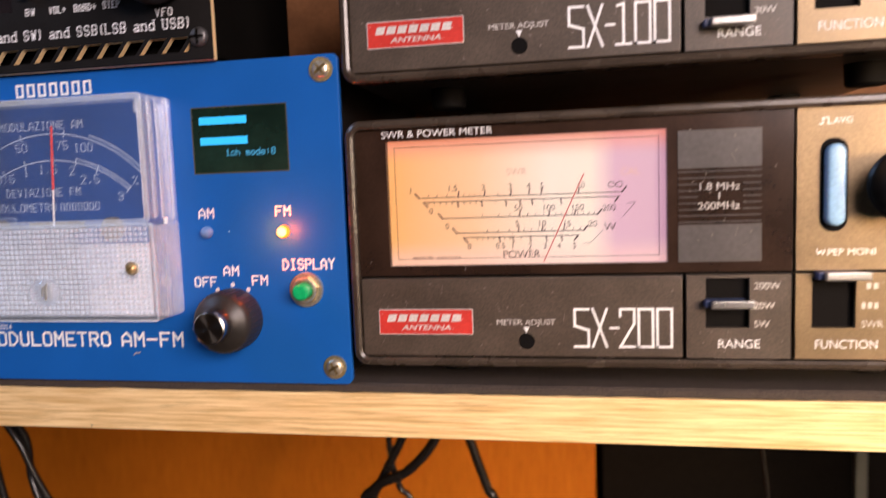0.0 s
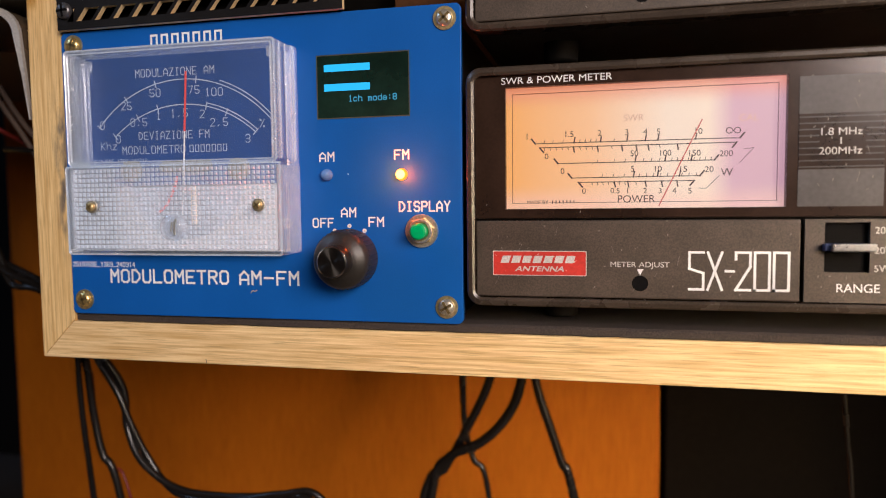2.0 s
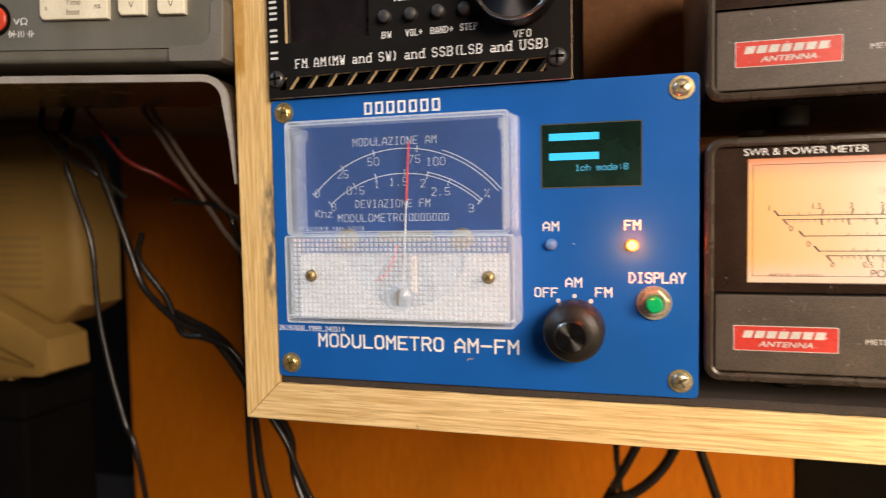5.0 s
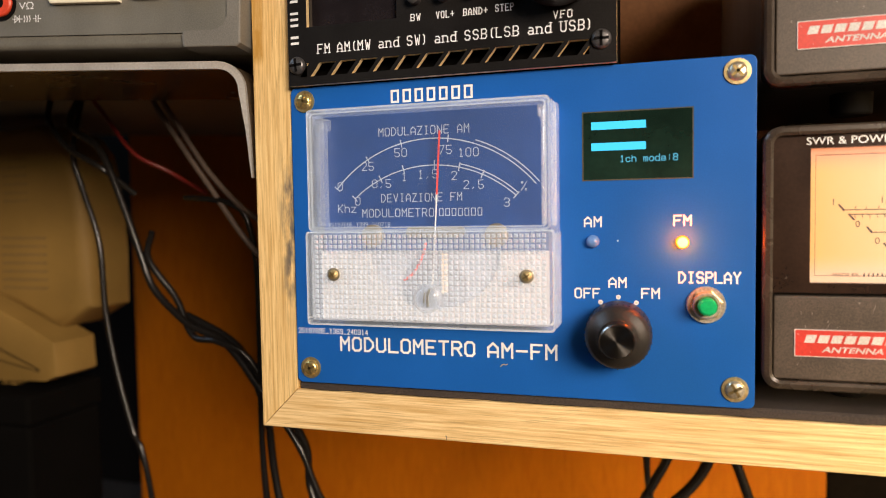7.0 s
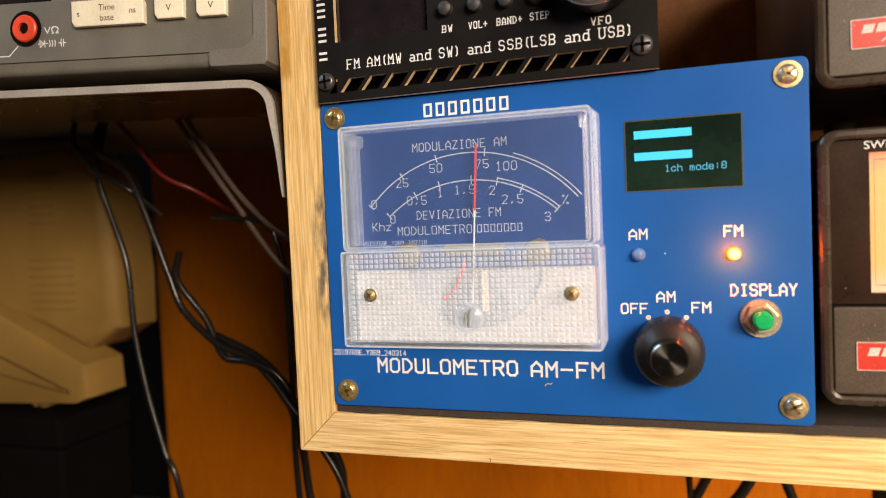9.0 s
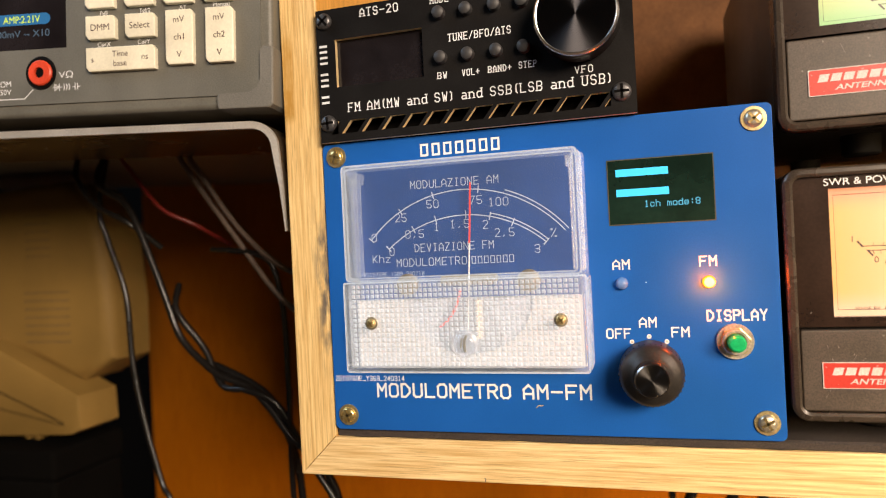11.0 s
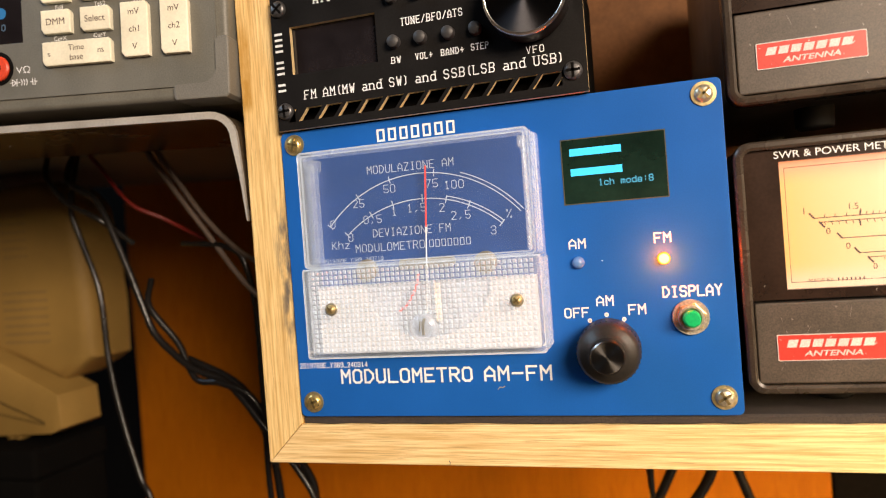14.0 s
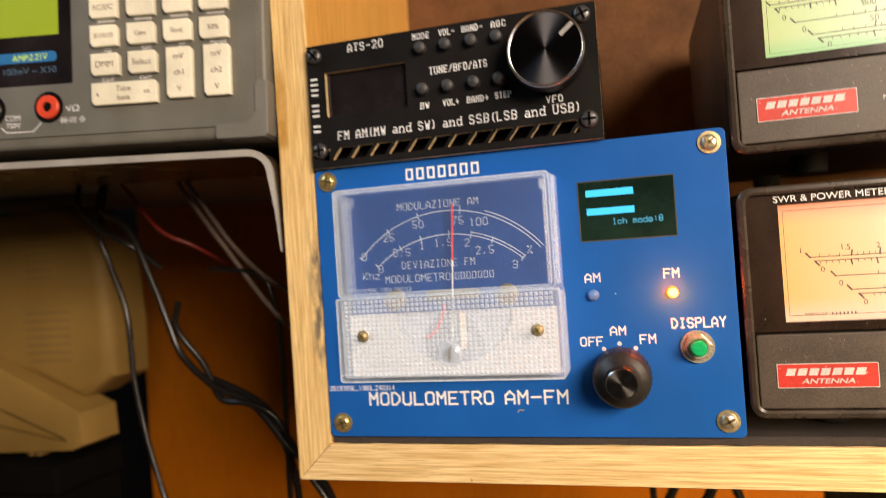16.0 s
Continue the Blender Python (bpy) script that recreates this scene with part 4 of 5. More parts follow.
        bars(123.6, 126.6, 19.2, 20.6, 2, -0.9, GREYPRINT, t)
    else:
        bars(122.6, 126.8, 14.6, 16.0, 3, -0.9, GREYPRINT, t)
    # print and label on the strip
    plate = part("maker_label", prism(B(), rounded(7.2, 31.7, 8.4, 14.8, 0.3), -1.15, -0.88), RED, t, "worn red label with pale bars")
    part("label_edge", ring(B(), rounded(7.1, 31.8, 8.3, 14.9, 0.3), rounded(7.28, 31.62, 8.48, 14.72, 0.3), -1.17, -0.9), GREYPRINT, plate)
    bars(9.2, 29.0, 11.7, 13.6, 7, -1.15, GREYPRINT, plate, 0.6, 0.78)
    lettering("ANTENNA", 13.0, 9.5, 1.35, 13.0, -1.15, GREYPRINT, plate, bold=0.02, lean=0.35)
    lettering("METER ADJUST", 45.2, 11.5, 1.35, 14.6, -0.92, GREYPRINT, t, centre=True)
    bm = B()
    q = [bm.verts.new((x, -0.97, z)) for x, z in ((44.5, 10.3), (46.1, 10.3), (45.3, 8.7))]
    bm.faces.new(q)
    part("pointer", bm, WHITE, t)
    # a flat black disc paints the shade inside the hole
    part("adjust_hole", lathe(B(), [(0, -0.93), (1.75, -0.93), (1.85, -0.98), (2.0, -0.95), (2.05, -0.89)], 45.3, 6.6, 28), DARK, t)
    blocky(model, 57.3, 5.0, 10.0, 24.2, -0.92, WHITE, t)
    for fx, fy in ((24, 20), (131, 20), (24, 86), (131, 86)):
        bm = B()
        lathe(bm, [(0, -5.3), (4.2, -5.3), (4.8, -4.8), (5.0, 0.4)], 0, 0, 28)
        bmesh.ops.rotate(bm, matrix=Matrix.Rotation(radians(90), 3, "X"), verts=bm.verts)
        lo = min(v.co.z for v in bm.verts)
        for v in bm.verts:
            v.co.x, v.co.y, v.co.z = v.co.x + fx, v.co.y + fy, v.co.z - lo - 5.35
        part("foot", bm, RUBBER, t, smooth=True)
    # fine scratches and specks of wear
    rnd = random.Random(len(model) + int(at[2]))
    for x0, x1, z0, z1, y, n in ((4, 81, 4, 22, -0.91, 34), (4, 106, 24.5, 60.5, -0.12, 22), (83, 100, 26.5, 57, -0.29, 18), (85, 106, 3.4, 9.6, -0.91, 8)):
        bm = B()
        for i in range(n):
            x, z, a, s = rnd.uniform(x0, x1), rnd.uniform(z0, z1), rnd.gauss(80, 30), rnd.choice((0.25, 0.3, 0.4, 0.9, 2.4))
            if y == -0.12 and 9.5 < x < 80.5 and 25 < z < 59:
                continue
            dx, dz = s * math.cos(radians(a)), s * math.sin(radians(a))
            if z0 < z + dz < z1 and x0 < x + dx < x1:
                stroke(bm, [(x, z), (x + dx, z + dz)], 0.07 if s > 0.5 else 0.2, y, 0.01)
        part("scratch", bm, SCRATCH, t)
    # scales on the dial
    Y = 2.58

    def ticked(z, x0, x1, ends, longs, shorts, up, double=0.0):
        bm = B()
        lift = abs(ends)
        stroke(bm, [(x0 - lift * 0.8 * up, z + lift * up), (x0, z)], 0.42, Y - 0.02)
        stroke(bm, [(x0, z), (x1, z)], 0.22, Y)
        stroke(bm, [(x1, z), (x1 + lift * 0.8 * up, z + lift * up)], 0.40, Y - 0.02)
        for x in longs:
            stroke(bm, [(x, z), (x + 0.25, z + 1.35 * up)], 0.34, Y)
        for x in shorts:
            stroke(bm, [(x, z), (x + 0.2, z + 0.75 * up)], 0.16, Y)
        return part("scale_marking", bm, INK, face)

    for args in scales["lines"]:
        ticked(*args)
    for txt, x, z, h in scales["text"]:
        lettering(txt, x, z, h, 0, Y, INK, face, centre=True)
    for txt, x, z, h in scales["faint"]:
        lettering(txt, x, z, h, 0, Y, PALEINK, face, centre=True)
    if scales.get("needle"):
        (xa, za), (xb, zb) = scales["needle"]
        bm = B()
        stroke(bm, [(xa, za), (xb, zb)], 0.3, 1.75, 0.15)
        part("needle", bm, LITNEEDLE, face, "thin red needle")
        lettering("MADE BY", 16.0, 27.3, 0.95, 5.6, Y, INK, face)
        bars(22.6, 29.2, 27.3, 28.2, 7, Y, INK, face, fill=0.3)
        bm = B()
        loop = [(67.8 + 1.7 * math.cos(radians(q)) / (1 + math.sin(radians(q)) ** 2), 45.3 + 2.0 * math.sin(radians(q)) * math.cos(radians(q)) / (1 + math.sin(radians(q)) ** 2)) for q in range(0, 361, 18)]
        stroke(bm, loop, 0.2, Y)
        part("endless_sign", bm, INK, face)
        bm = B()
        stroke(bm, [(70.4, 40.6), (72.6, 40.8), (69.4, 37.2)], 0.12, Y)
        stroke(bm, [(64.6, 34.0), (61.6, 30.9), (59.8, 30.9)], 0.12, Y)
        part("unit_bracket", bm, INK, face)
    return t


SX = 127.4
LIT1 = lit_dial("orange_to_lilac_lit_dial", (1.0, 0.37, 0.045), (1.0, 0.71, 0.44), (0.66, 0.33, 0.35), (1.0, 0.55, 0.36), (0.84, 0.22, 0.10), 1.06, 10.5, 79.7, 26.0, 58.2, 0.60)
LIT2 = lit_dial("yellow_green_lit_dial", (0.60, 0.66, 0.16), (0.66, 0.78, 0.34), (0.62, 0.74, 0.40), (0.06, 0.58, 0.14), (0.60, 0.60, 0.14), 0.78, 10.5, 79.7, 26.0, 58.2, 0.40)


def lin(a, b, n):
    return [a + (b - a) * i / (n - 1) for i in range(n)]


SCALES200 = {
    "lines": [
        (43.4, 18.2, 69.4, 1.2, [28.4, 35.2, 41.9, 46.5, 49.6, 58.8], [20.5, 22.8, 25.4, 29.8, 31.2, 32.6, 34, 38.6], 1),
        (42.3, 19.4, 68.6, 1.2, [28.2, 34.4, 40.6, 44.2, 47.2, 54.4], lin(20.5, 33, 9) + [38, 50], -1),
        (38.0, 24.2, 63.4, 1.2, [44.0, 51.4, 57.8], [34.4, 38.6, 41.4, 46, 48, 50] + lin(53, 62.5, 8), 1),
        (34.1, 27.8, 60.0, 1.2, [43.6, 49.6, 55.0], [35.6, 38.4, 41.2] + lin(45, 59, 9), 1),
        (32.9, 29.6, 58.6, 1.2, [38.8, 42.2, 46.6, 50.6, 54.4], lin(33, 41.4, 7) + [44.2], -1),
    ],
    "text": [("1", 16.0, 45.4, 1.5), ("1.5", 27.2, 45.7, 1.5), ("2", 35.0, 45.7, 1.5), ("3", 41.9, 45.7, 1.5), ("4", 46.5, 45.7, 1.5), ("5", 49.8, 45.6, 1.5), ("10", 59.6, 45.4, 1.5),
             ("0", 21.2, 40.0, 1.5), ("50", 43.8, 40.2, 1.5), ("100", 51.6, 40.1, 1.5), ("150", 58.7, 39.9, 1.5), ("200", 66.2, 39.6, 1.5),
             ("0", 25.4, 36.0, 1.5), ("5", 43.4, 36.2, 1.5), ("10", 49.8, 36.1, 1.5), ("15", 56.0, 35.9, 1.5), ("20", 62.2, 35.7, 1.5), ("W", 66.4, 34.9, 1.9),
             ("0", 31.0, 30.6, 1.4), ("0.5", 39.0, 30.6, 1.4), ("1", 42.2, 30.6, 1.4), ("2", 46.6, 30.5, 1.4), ("3", 50.3, 30.4, 1.4), ("4", 53.8, 30.4, 1.4), ("5", 57.6, 30.3, 1.4), ("POWER", 44.4, 28.4, 1.9)],
    "faint": [("SWR", 43.6, 49.4, 1.7), ("CAL", 71.4, 48.4, 1.7)],
    "needle": ((50.0, 26.6), (60.2, 48.2)),
}
SCALES100 = {
    "lines": [
        (43.4, 18.2, 69.4, 1.2, [28.4, 35.2, 41.9, 46.5], [20.5, 22.8, 25.4, 29.8, 31.2], 1),
        (42.3, 19.4, 68.6, 1.2, [28.2, 34.4, 40.6, 44.2], lin(20.5, 33, 9), -1),
        (37.6, 24.2, 63.4, 1.2, [44.0, 51.4], [34.4, 38.6, 41.4, 46, 48, 50], 1),
        (33.6, 28.4, 60.0, 1.2, [43.6, 49.6], [35.6, 38.4, 41.2] + lin(45, 59, 9), 1),
        (32.4, 29.8, 58.6, 1.2, [43.2, 46.6], lin(33, 41.4, 5), -1),
    ],
    "text": [("0", 21.6, 39.4, 1.5), ("0", 26.4, 35.4, 1.5), ("0", 32.4, 30.4, 1.5), ("800", 42.6, 40.4, 1.6), ("50", 43.6, 36.0, 1.6), ("10", 48.6, 40.4, 1.6), ("10", 49.6, 36.0, 1.6)],
    "faint": [],
}
for row in (SCALES100["lines"], SCALES100["text"]):  # this dial sits lower and further along than its twin
    row[:] = [(q[0] - 2.2, q[1] - 5.2, q[2] - 5.2, q[3], [v - 5.2 for v in q[4]], [v - 5.2 for v in q[5]], q[6]) if len(q) == 7 else (q[0], q[1] - 5.2, q[2] - 2.2, q[3]) for q in row]
power_meter((SX, 0.0, 5.6), "SX-200", LIT1, "orange and lilac dial", 16.2, [("200W", 19.4), ("20W", 14.6), ("5W", 10.2)], SCALES200, LIT1)
power_meter((SX, 0.4, 78.7), "SX-100", LIT2, "yellow-green dial", 8.4, [("30W", 10.0)], SCALES100, LIT2)

# ---- the small receiver standing on the blue unit ----
rx = thing("radio_receiver", "small black radio receiver with a slotted circuit-board front", "radio", (0, 0, 0))


def two_faced(bm):
    """Gives the cut edges of a board their own material."""
    bm.normal_update()
    bmesh.ops.recalc_face_normals(bm, faces=bm.faces)
    for f in bm.faces:
        f.material_index = 0 if abs(f.normal.y) > 0.6 else 1
    return bm


PY0, PY1 = -2.0, -0.4
bm = B()
holed(bm, 0.8, 37.0, 94.2, 127.4, 6.8, 34.3, 103.7, 118.0, PY0, PY1)
box(bm, 37.0, 93.2, PY0, PY1, 94.2, 127.4)
box(bm, 0.8, 93.2, PY0, PY1, 87.3, 89.7)
box(bm, 0.8, 6.6, PY0, PY1, 89.7, 94.2)
box(bm, 86.4, 93.2, PY0, PY1, 89.7, 94.2)


def lean_bar(bm, xa, xb, z0, z1, lean):
    f = [bm.verts.new((x, PY0, z)) for x, z in ((xa, z0), (xb, z0), (xb + lean, z1), (xa + lean, z1))]
    g = [bm.verts.new((v.co.x, PY1, v.co.z)) for v in f]
    bm.faces.new(f), bm.faces.new(g[::-1])
    for i in range(4):
        j = (i + 1) % 4
        bm.faces.new((f[i], f[j], g[j], g[i]))


for i in range(13):
    lean_bar(bm, 6.3 + i * 6.42 - (2.0 if i == 0 else 0), 7.7 + i * 6.42, 89.7, 93.5, 3.0)
box(bm, 6.6, 86.4, PY0, PY1, 93.5, 94.2)
panel = part("front_panel", two_faced(bm), PCB, rx, "black circuit-board front with slanted slots", materials=(FR4,))
part("body", prism(B(), rounded(2.0, 92.2, 88.4, 126.4, 1.0), 3.4, 52), BLACKBOX, rx, "black housing")
part("standoff_frame", holed(B(), 2.0, 92.2, 88.4, 126.4, 3.6, 90.6, 90.0, 124.8, -0.35, 3.3), BLACKBOX, rx)
part("base_strip", box(B(), 4.0, 90.0, 4.0, 50.0, 86.0, 88.3), BLACKBOX, rx)
part("display", prism(B(), [(5.8, 102.6), (35.2, 102.6), (35.2, 119.0), (5.8, 119.0)], -0.2, 1.0), LCDGLASS, rx, "dark unlit display")
for sx, sz, an in ((3.6, 93.0, 5), (3.6, 123.8, 40), (89.4, 93.2, 0), (89.3, 124.0, 20)):
    screw(sx, sz, PY0, 2.5, BLACKSCREW, None, rx, an)
for i, x in enumerate((39.8, 47.8, 56.0, 63.8)):
    for k, z in enumerate((121.2, 108.4)):
        part("push_button", lathe(B(), [(0, -4.6), (1.3, -4.5), (1.75, -4.1), (1.85, -2.0)], x, z, 24), KEYGREY, rx, smooth=True)
for txt, x, z, h, w in (("ATS-20", 21.4, 125.0, 2.3, 12.0), ("TUNE/BFO/ATS", 51.2, 113.9, 2.0, 18.2), ("BW", 39.9, 103.4, 1.7, 2.8), ("VOL+", 48.3, 103.4, 1.7, 5.0), ("BAND+", 56.7, 103.4, 1.7, 6.6), ("STEP", 64.6, 103.6, 1.7, 4.9),
                        ("MODE", 40.0, 125.2, 1.7, 5.4), ("VOL-", 48.4, 125.2, 1.7, 5.0), ("BAND-", 56.4, 125.2, 1.7, 6.4), ("AGC", 64.6, 125.2, 1.7, 4.4), ("VFO", 79.8, 100.4, 1.8, 4.8)):
    plotted(txt, x, z, h, w, PY0, WHITE, rx, 0.145, centre=True, serif=True)
plotted("FM AM(MW and SW) and SSB(LSB and USB)", 10.2, 96.0, 2.5, 76.8, PY0, WHITE, rx, 0.125, serif=True)
bm = B()
for i in range(11):
    if i not in (2, 6):
        stroke(bm, [(2.0, 99.4 + i * 1.7), (3.8, 99.4 + i * 1.7)], 0.7, PY0)
part("name_bar", bm, WHITE, rx)
vfo = part("tuning_knob", lathe(B(), [(10.2, -11.0), (10.9, -10.5), (11.0, -9.8), (11.0, -3.6), (10.6, -3.0), (6, -2.6), (6, -2.0)], 78.9, 113.0, 64), GLOSSBLACK, rx, "black turned metal tuning knob", smooth=True)
part("knob_face", lathe(B(), [(0, -11.05), (10.2, -11.05)], 78.9, 113.0, 64), SPUNBLACK, vfo, "spun black metal face")
part("bright_edge", lathe(B(), [(10.2, -11.10), (10.4, -11.18), (10.8, -10.95), (11.05, -10.55)], 78.9, 113.0, 64), BRIGHT, vfo, "bright cut edge", smooth=True)
bm = B()
stroke(bm, [(83.8, 116.6), (86.4, 118.8)], 1.3, -11.06, 0.03)
part("index", bm, SILVER, vfo)

# ---- the oscilloscope on its riser ----
SCOPE = ((-11, -4, 97.5), (0, 2.0, 8.0))
osc = thing("oscilloscope", "grey bench oscilloscope with cream buttons and a lit screen", "oscilloscope", *SCOPE)
# case is stretched, out of view, to the left and back to block light
part("case", prism(B(), rounded(-330, -2.8, 2.2, 96, 4.0), 0.6, 238, 1.6, 3), TAUPE, osc, "grey plastic case", smooth=True)
part("front_face", holed(B(), -326, -6.4, 6.2, 92, -150, -71.8, 24.0, 86, 0.0, 1.6), TAUPE, osc)
bump = prism(B(), [(-20.6, 2.4), (-20.0, 1.8), (-3.6, 1.8), (-2.4, 2.8), (-2.2, 20.0), (-2.8, 20.6), (-5.4, 20.6), (-6.2, 19.8), (-6.3, 10.4), (-7.6, 8.0), (-10.0, 6.6), (-20.0, 6.4), (-20.8, 5.6)], -0.9, 10, 0.5)
part("corner_bumper", bump, TAUPE2, osc, "raised rubber corner")
screen = part("screen", prism(B(), [(-150, 24.0), (-71.8, 24.0), (-71.8, 86), (-150, 86)], 0.5, 1.4), LCDGLASS, osc, "dark screen with a yellow-green field")
part("trace_field", prism(B(), [(-146, 41.4), (-77.0, 41.4), (-77.0, 80), (-146, 80)], 0.40, 0.49), SCOPEGREEN, screen)
part("readout_pill", prism(B(), rounded(-118, -77.8, 32.2, 35.8, 1.7), 0.40, 0.49), SCOPEBLUE, screen)
lettering("AMP:2.21V", -94.5, 32.9, 2.2, 13.2, 0.40, SCOPEYELLOW, screen)
lettering("100mV -- X10", -98, 28.3, 2.2, 20, 0.40, SCOPETEXT, screen)


def key(x0, x1, z0, z1, texts):
    k = part("button", prism(B(), [(x0 + 1.0, z0), (x1, z0), (x1, z1 - 1.2), (x1 - 1.0, z1), (x0, z1), (x0, z0 + 1.4)], -1.7, 0.1, 0.35), CREAM, osc)
    for txt, dx, dz, h in texts:
        lettering(txt, (x0 + x1) / 2 + dx, (z0 + z1) / 2 + dz, h, 0, -1.71, INK, k, centre=True)
    return k


for r, z in enumerate((44.8, 35.2)):
    for c, x in enumerate((-64.1, -50.7, -37.7, -24.9)):
        words = {(0, 0): "AC/DC", (1, 0): "X1X10", (1, 1): "Gen", (1, 2): "Save", (1, 3): "50%"}
        key(x, x + 10.0, z, z + 7.3, [(words[(r, c)], 0, 0, 1.7)] if (r, c) in words else [])
        bm = B()
        for i in range(4):
            stroke(bm, [(x + 2.5 + i * 1.5, z + 9.0), (x + 3.4 + i * 1.5, z + 9.0)], 0.9, 0.0)
        part("small_print", bm, GREYPRINT, osc)
key(-64.0, -53.8, 25.4, 32.9, [("DMM", 0, 0, 2.0)])
key(-50.5, -40.3, 25.4, 32.9, [("Select", 0, 0, 2.0)])
key(-64.0, -40.4, 15.3, 22.9, [("Time", 0, 1.5, 1.8), ("base", 0, -1.5, 1.8), ("s", -9.4, 0, 1.8), ("ns", 8.4, 0.2, 1.8)])
key(-36.9, -27.7, 16.2, 33.2, [("mV", 0, 5.4, 1.9), ("ch1", 0, 0, 1.9), ("V", 0, -5.4, 1.9)])
key(-23.7, -14.5, 16.2, 33.2, [("mV", 0, 5.4, 1.9), ("ch2", 0, 0, 1.9), ("V", 0, -5.4, 1.9)])
for txt, x, z in (("Full", -58.6, 34.0), ("Tgl/2", -44.6, 34.0), ("XY", -31.8, 34.3), ("Manual", -19.0, 34.3), ("CurX", -58.6, 24.1), ("CurY", -45.0, 24.2)):
    lettering(txt, x, z + 0.15, 1.35, 0, -0.01, WHITE, osc, centre=True)
lettering("V\u03a9", -72.2, 15.4, 2.2, 5.0, -0.01, WHITE, osc, centre=True)
bm = B()
stroke(bm, [(-76.8, 11.4), (-73.6, 11.4)], 0.25, 0)
stroke(bm, [(-76.2, 12.4), (-76.2, 10.4), (-74.7, 11.4), (-76.2, 12.4)], 0.25, 0)
stroke(bm, [(-74.6, 12.4), (-74.6, 10.4)], 0.25, 0)
for i in range(3):
    stroke(bm, [(-73.0 + i * 0.9, 10.5), (-72.7 + i * 0.9, 11.4), (-73.0 + i * 0.9, 12.3)], 0.25, 0)
stroke(bm, [(-69.8, 11.4), (-69.0, 11.4)], 0.25, 0)
stroke(bm, [(-69.0, 12.4), (-69.0, 10.4)], 0.25, 0)
stroke(bm, [(-68.2, 12.4), (-68.2, 10.4)], 0.25, 0)
stroke(bm, [(-68.2, 11.4), (-67.4, 11.4)], 0.25, 0)
stroke(bm, [(-84.0, 11.0), (-87.0, 8.2), (-97.0, 8.2), (-99.0, 10.0)], 0.3, 0)
part("sign", bm, WHITE, osc)
lettering("COM", -94.6, 13.2, 1.9, 5.6, -0.01, WHITE, osc, centre=True)
lettering("750V", -94.4, 10.6, 1.7, 5.4, -0.01, WHITE, osc, centre=True)
for x, m, nm in ((-81.0, JACKRED, "red"), (-102.6, GLOSSBLACK, "black")):
    jk = part("jack", lathe(B(), [(1.7, 1.0), (1.7, -1.0), (3.7, -1.0), (4.1, -0.6), (4.1, 0.3)], x, 16.2, 32), m, osc, nm + " banana jack", smooth=True)
    part("jack_well", lathe(B(), [(4.1, -0.06), (5.4, -0.06), (5.5, 0.05)], x, 16.2, 32), DARK, jk)
    # the hole's shaded depth is painted as a black disc
    part("jack_hole", lathe(B(), [(0, -0.3), (1.69, -0.3)], x, 16.2, 20), DARK, jk)
for x in (-310, -44):
    for y in (24, 50):
        part("foot", box(B(), x - 5, x + 5, y - 4, y + 4, -1.25, 2.4, 0.4), RUBBER, osc)

riser = thing("monitor_riser", "brown glossy bent-sheet riser with a silver front edge", "stand", *SCOPE)
outer = [(-360, -300), (-360, -1.3)] + [(-12.0 + 9 * math.sin(radians(a)), -10.3 + 9 * math.cos(radians(a))) for a in range(0, 91, 15)] + [(-2.2, -22), (-1.8, -36)]
inner = [(-357, -300), (-357, -3.6)] + [(-12.0 + 6.8 * math.sin(radians(a)), -10.3 + 6.7 * math.cos(radians(a))) for a in range(0, 91, 15)] + [(-3.3, -22), (-2.2, -36)]


def strip_of(bm, y0, y1):
    rows = [[bm.verts.new((x, y + (0.13 * max(0.0, -14 - z) if x > -50 else 0.0), z)) for x, z in o] for o, y in ((outer, y0), (inner, y0), (inner, y1), (outer, y1))]
    for a, b in zip(rows, rows[1:] + rows[:1]):
        for i in range(len(a) - 1):
            bm.faces.new((a[i], b[i], b[i + 1], a[i + 1]))
    return bm


part("sheet", strip_of(B(), 5.5, 60), RISER, riser, smooth=True)
# unseen panel added to keep light out from the left under the riser
part("left_light_block", box(B(), -359.5, -357.2, 60.2, 225, -299, -3.6), RISER, riser)
part("front_edge", strip_of(B(), 4.0, 5.45), SILVER, riser, "silver metal edge", smooth=True)

# ---- what stands in the dark under the riser ----
phone = thing("beige_telephone", "yellowed beige plastic telephone with vent slots in the dark", "telephone", (-183, 100, -36))
bm = B()
prism(bm, [(-120, 130), (-20, 136), (-6, 130), (2, 120), (6, 100), (8.5, 70), (8, 40), (-13, 29), (-40, 40), (-120, 60)], 0, 30, 7.0, 4)
part("body", bm, BEIGE, phone, smooth=True)
bm = B()
prism(bm, [(-120, 70), (-62, 52), (-2, 24), (-1, 7), (-8, 4), (-120, -0.2)], -12, 14, 1.5)
part("base", bm, BEIGE, phone, smooth=True)
bm = B()
stroke(bm, [(-110, 40), (-62, 29), (-12, 10)], 0.7, -12.0)
stroke(bm, [(-110, 26), (-60, 18), (-12, 9)], 0.5, -12.0)
part("base_groove", bm, DARK, phone)
bm = B()
for r in range(7):
    for c in range(9):
        x, z = -46 + c * 3.4, 50 + r * 4.4
        stroke(bm, [(x, z), (x + 1.9, z + 0.3)], 0.8, -0.03)
        if r < 6 and c < 5:
            stroke(bm, [(x + 3, z + 46), (x + 4.4, z + 46.2)], 0.7, -0.03)
part("vent", bm, surface("shaded_slot", (0.14, 0.09, 0.04), 0.7), phone)
for x in (-44, -38):
    part("foot", box(B(), x, x + 3.5, -6, 0, -3.0, 2.0, 0.3), BEIGE, phone)
case = thing("equipment_case", "plain black equipment case standing on the desk", "case")
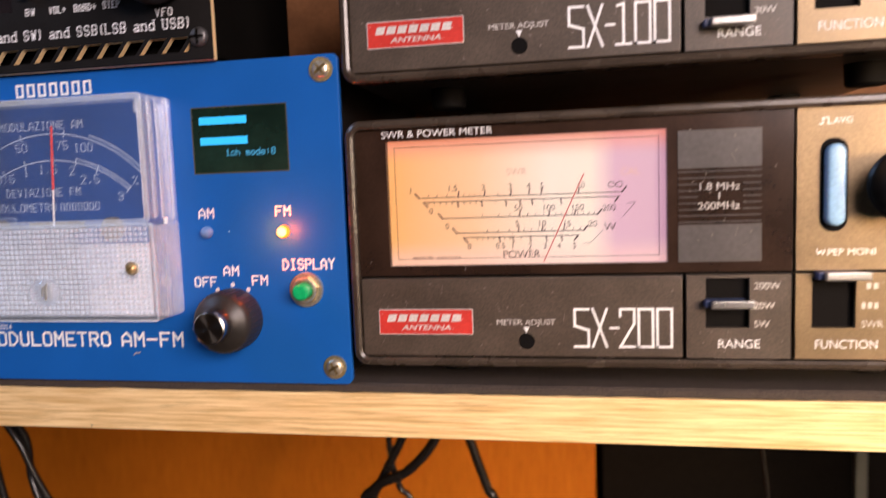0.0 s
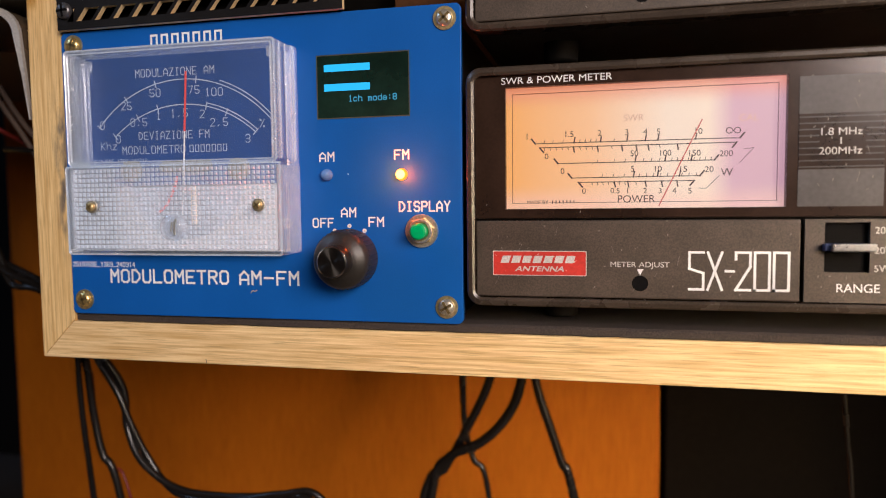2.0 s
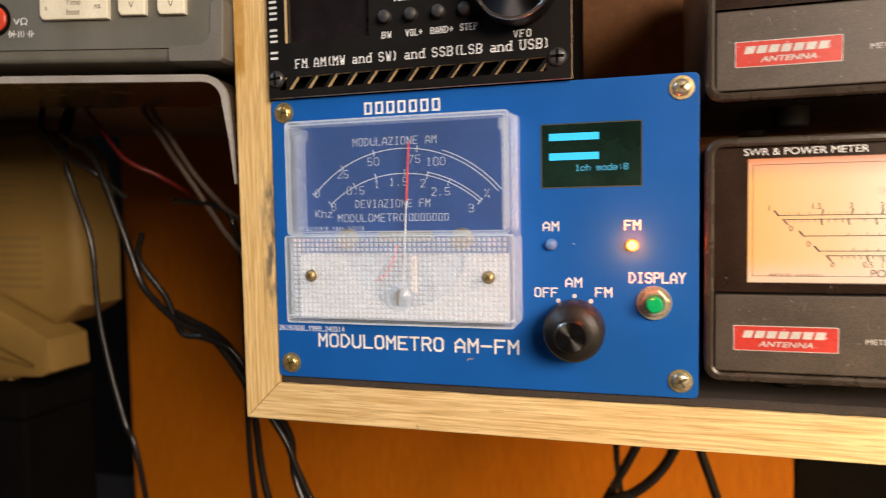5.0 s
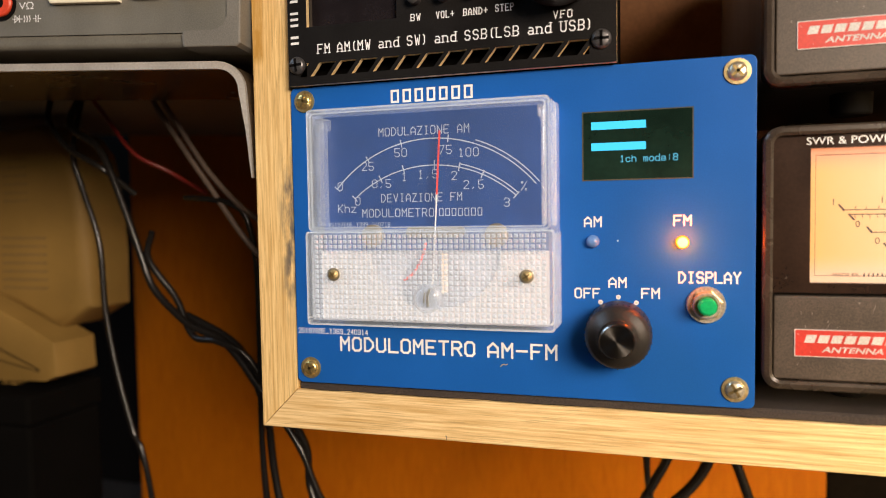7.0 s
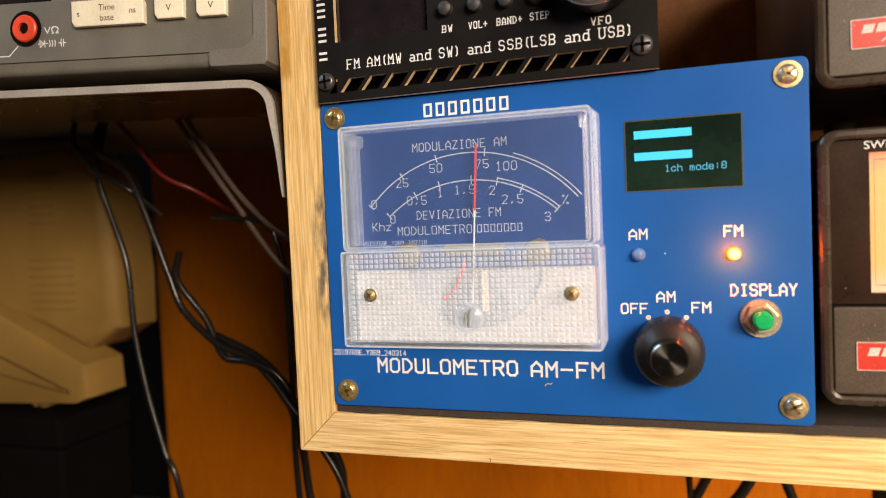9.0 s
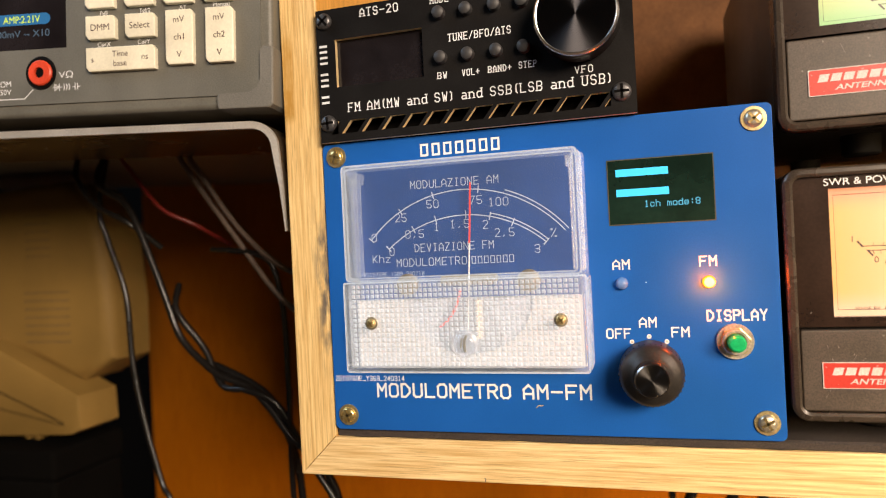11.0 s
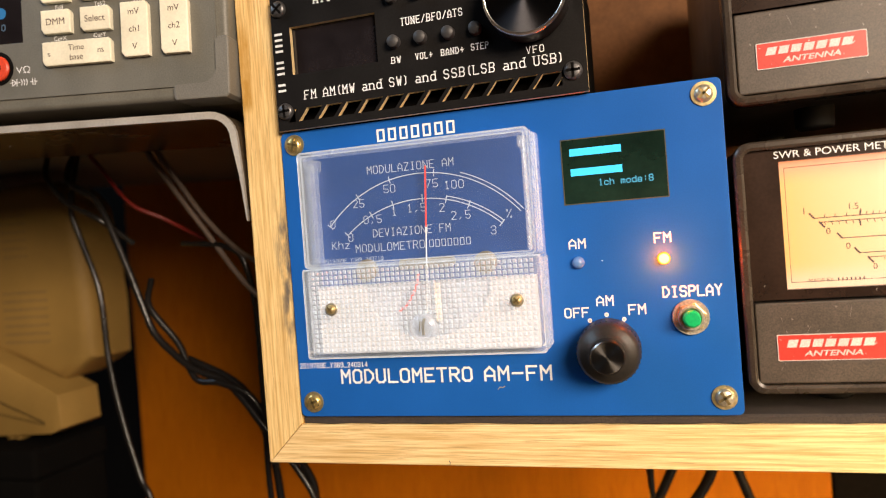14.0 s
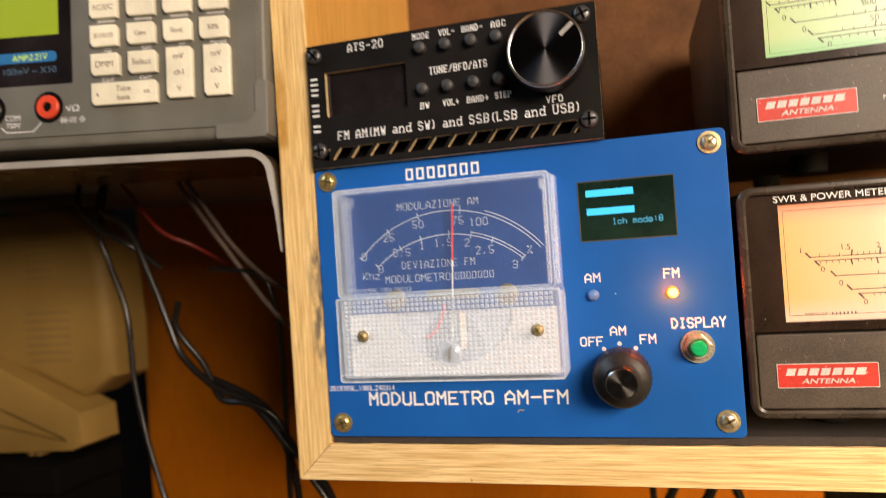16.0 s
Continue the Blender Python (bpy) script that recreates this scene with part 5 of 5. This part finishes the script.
part("body", box(B(), -460, -190, 76, 122, -196, -52, 2), BLACKBOX, case)
part("lid", box(B(), -461, -189, 75, 123, -51.6, -36.4, 2), BLACKBOX, case)
for x in (-440, -215):
    part("foot", box(B(), x, x + 12, 84, 112, -200, -196.1, 0.5), RUBBER, case)
cabinet = thing("dark_cabinet", "dark cabinet with a dull grey-green corner strip behind the shelf", "cabinet")
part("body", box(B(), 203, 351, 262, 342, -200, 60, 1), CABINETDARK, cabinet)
part("corner_strip", box(B(), 351.3, 358, 260, 342, -200, 60, 0.8), CORNER, cabinet)


# ---- cables ----
def cable(pts, r, material, label):
    return tagged(part("cable", tube(B(), pts, r), material, smooth=True), label, "cable", group="loose cables behind the shelf")


BLK = "thin black cable hanging behind the shelf"
RUN = [(-73, 50, 4), (-62, 50, 1), (-52, 51, -6), (-44, 52, -18), (-36, 54, -29), (-29, 56, -42), (-26, 56, -56), (-19, 56, -70), (-6, 57, -82), (14, 57, -84), (39, 58, -81), (56, 58, -82), (75, 60, -112), (86, 64, -199)]


def twisted(k, r):
    """One strand of a pair that winds round the common run."""
    return [(x + r * math.cos(1.5 * i + k), y + r * math.sin(1.5 * i + k), z + r * math.cos(1.5 * i + k)) for i, (x, y, z) in enumerate(RUN)]


cable([(-146, 62, 118), (-142, 50, 96), (-138, 48, 88), (-130, 48, 79), (-116, 50, 71), (-108, 60, 60)], 1.2, CABLE, BLK)
cable([(-134, 66, 112), (-131, 50, 90), (-116, 50, 78), (-104, 50, 51), (-98, 50, 35), (-92, 50, 21), (-79, 50, 9)] + twisted(0, 1.2), 1.5, CABLE, BLK)
cable([(-142, 70, 110), (-140, 60, 80), (-136, 60, 64), (-128, 60, 40), (-126, 60, 10), (-121, 60, -17), (-114, 60, -42), (-106, 60, -67), (-96, 70, -199)], 1.3, CABLE, BLK)
cable([(-97, 56, 44), (-94, 50, 33), (-83, 52, 17)] + twisted(3.14, 1.3), 1.4, CABLE, BLK)
cable([(-80, 54, 10), (-62, 54, 2), (-52, 53, -6), (-46, 53, -20), (-44, 55, -32), (-42.5, 56, -52), (-39, 56, -69), (-32, 57, -88), (-16, 60, -199)], 1.6, CABLE, BLK)
cable([(-46, 60, -36), (-44, 60, -62), (-38, 59, -76), (-28, 58, -88), (-10, 60, -199)], 0.6, REDCABLE, "thin red wire hanging behind the shelf")
cable([(-122, 60, 110), (-119, 50, 101), (-112, 50, 91), (-99, 50, 76), (-88, 56, 69), (-80, 70, 60)], 0.9, REDCABLE, "thin red wire hanging behind the shelf")
cable([(-95, 62, 112), (-91, 50, 101), (-79, 50, 82), (-65, 50, 63), (-46, 50, 38), (-30, 60, 20), (-20, 80, -10)], 1.1, GREYCABLE, "grey cable hanging behind the shelf")
cable([(-90, 62, 112), (-86, 50, 100), (-76, 50, 84), (-62, 50, 65), (-45, 50, 50), (-30, 60, 42), (-20, 80, 36)], 1.1, GREYCABLE, "grey cable hanging behind the shelf")
cable([(-80, 56, 58), (-66, 50, 57), (-55, 50, 55), (-48, 50, 49), (-45.5, 52, 30), (-45, 52, 0), (-45, 52, -45), (-42, 55, -100), (-38, 60, -199)], 1.2, CABLE, BLK)
cable([(-46, 56, 0), (-46.4, 54, -24), (-46.6, 54, -50), (-45, 57, -100), (-42, 62, -199)], 0.8, REDCABLE, "thin red wire hanging behind the shelf")
cable([(100, 126, -20), (100.5, 125, -48), (101, 125, -70), (105, 125, -86), (112, 125, -102), (120, 125, -199)], 1.4, CABLE, BLK)
cable([(99, 127, -20), (99.2, 126, -48), (99.6, 126, -60), (101, 126, -75)], 0.8, REDCABLE, "thin red wire hanging behind the shelf")
cable([(118, 126, -20), (113, 125, -48), (102, 125, -72), (91, 125, -92), (81, 125, -105), (60, 130, -199)], 2.1, CABLE, BLK)
cable([(131, 126, -20), (128, 122, -47), (122, 121, -63), (110, 120, -76), (94, 121, -85), (85, 124, -104), (70, 130, -199)], 2.3, CABLE, BLK)
cable([(132, 126, -20), (134, 125, -47), (141, 125, -70), (146, 125, -85), (151, 125, -99), (170, 130, -199)], 2.1, CABLE, BLK)
cable([(259, 126, -20), (261, 125, -45), (263, 125, -68), (265, 125, -90), (270, 128, -199)], 0.9, CABLE, "thin black cable hanging behind the shelf")

# the lit led throws its light on the blue front
spark = bpy.data.lights.new("led_light", "POINT")
spark.energy, spark.color, spark.shadow_soft_size = 0.024, (1.0, 0.085, 0.001), 0.0016
new("led_light", spark).location = (0.1090, -0.0052, 0.0415)
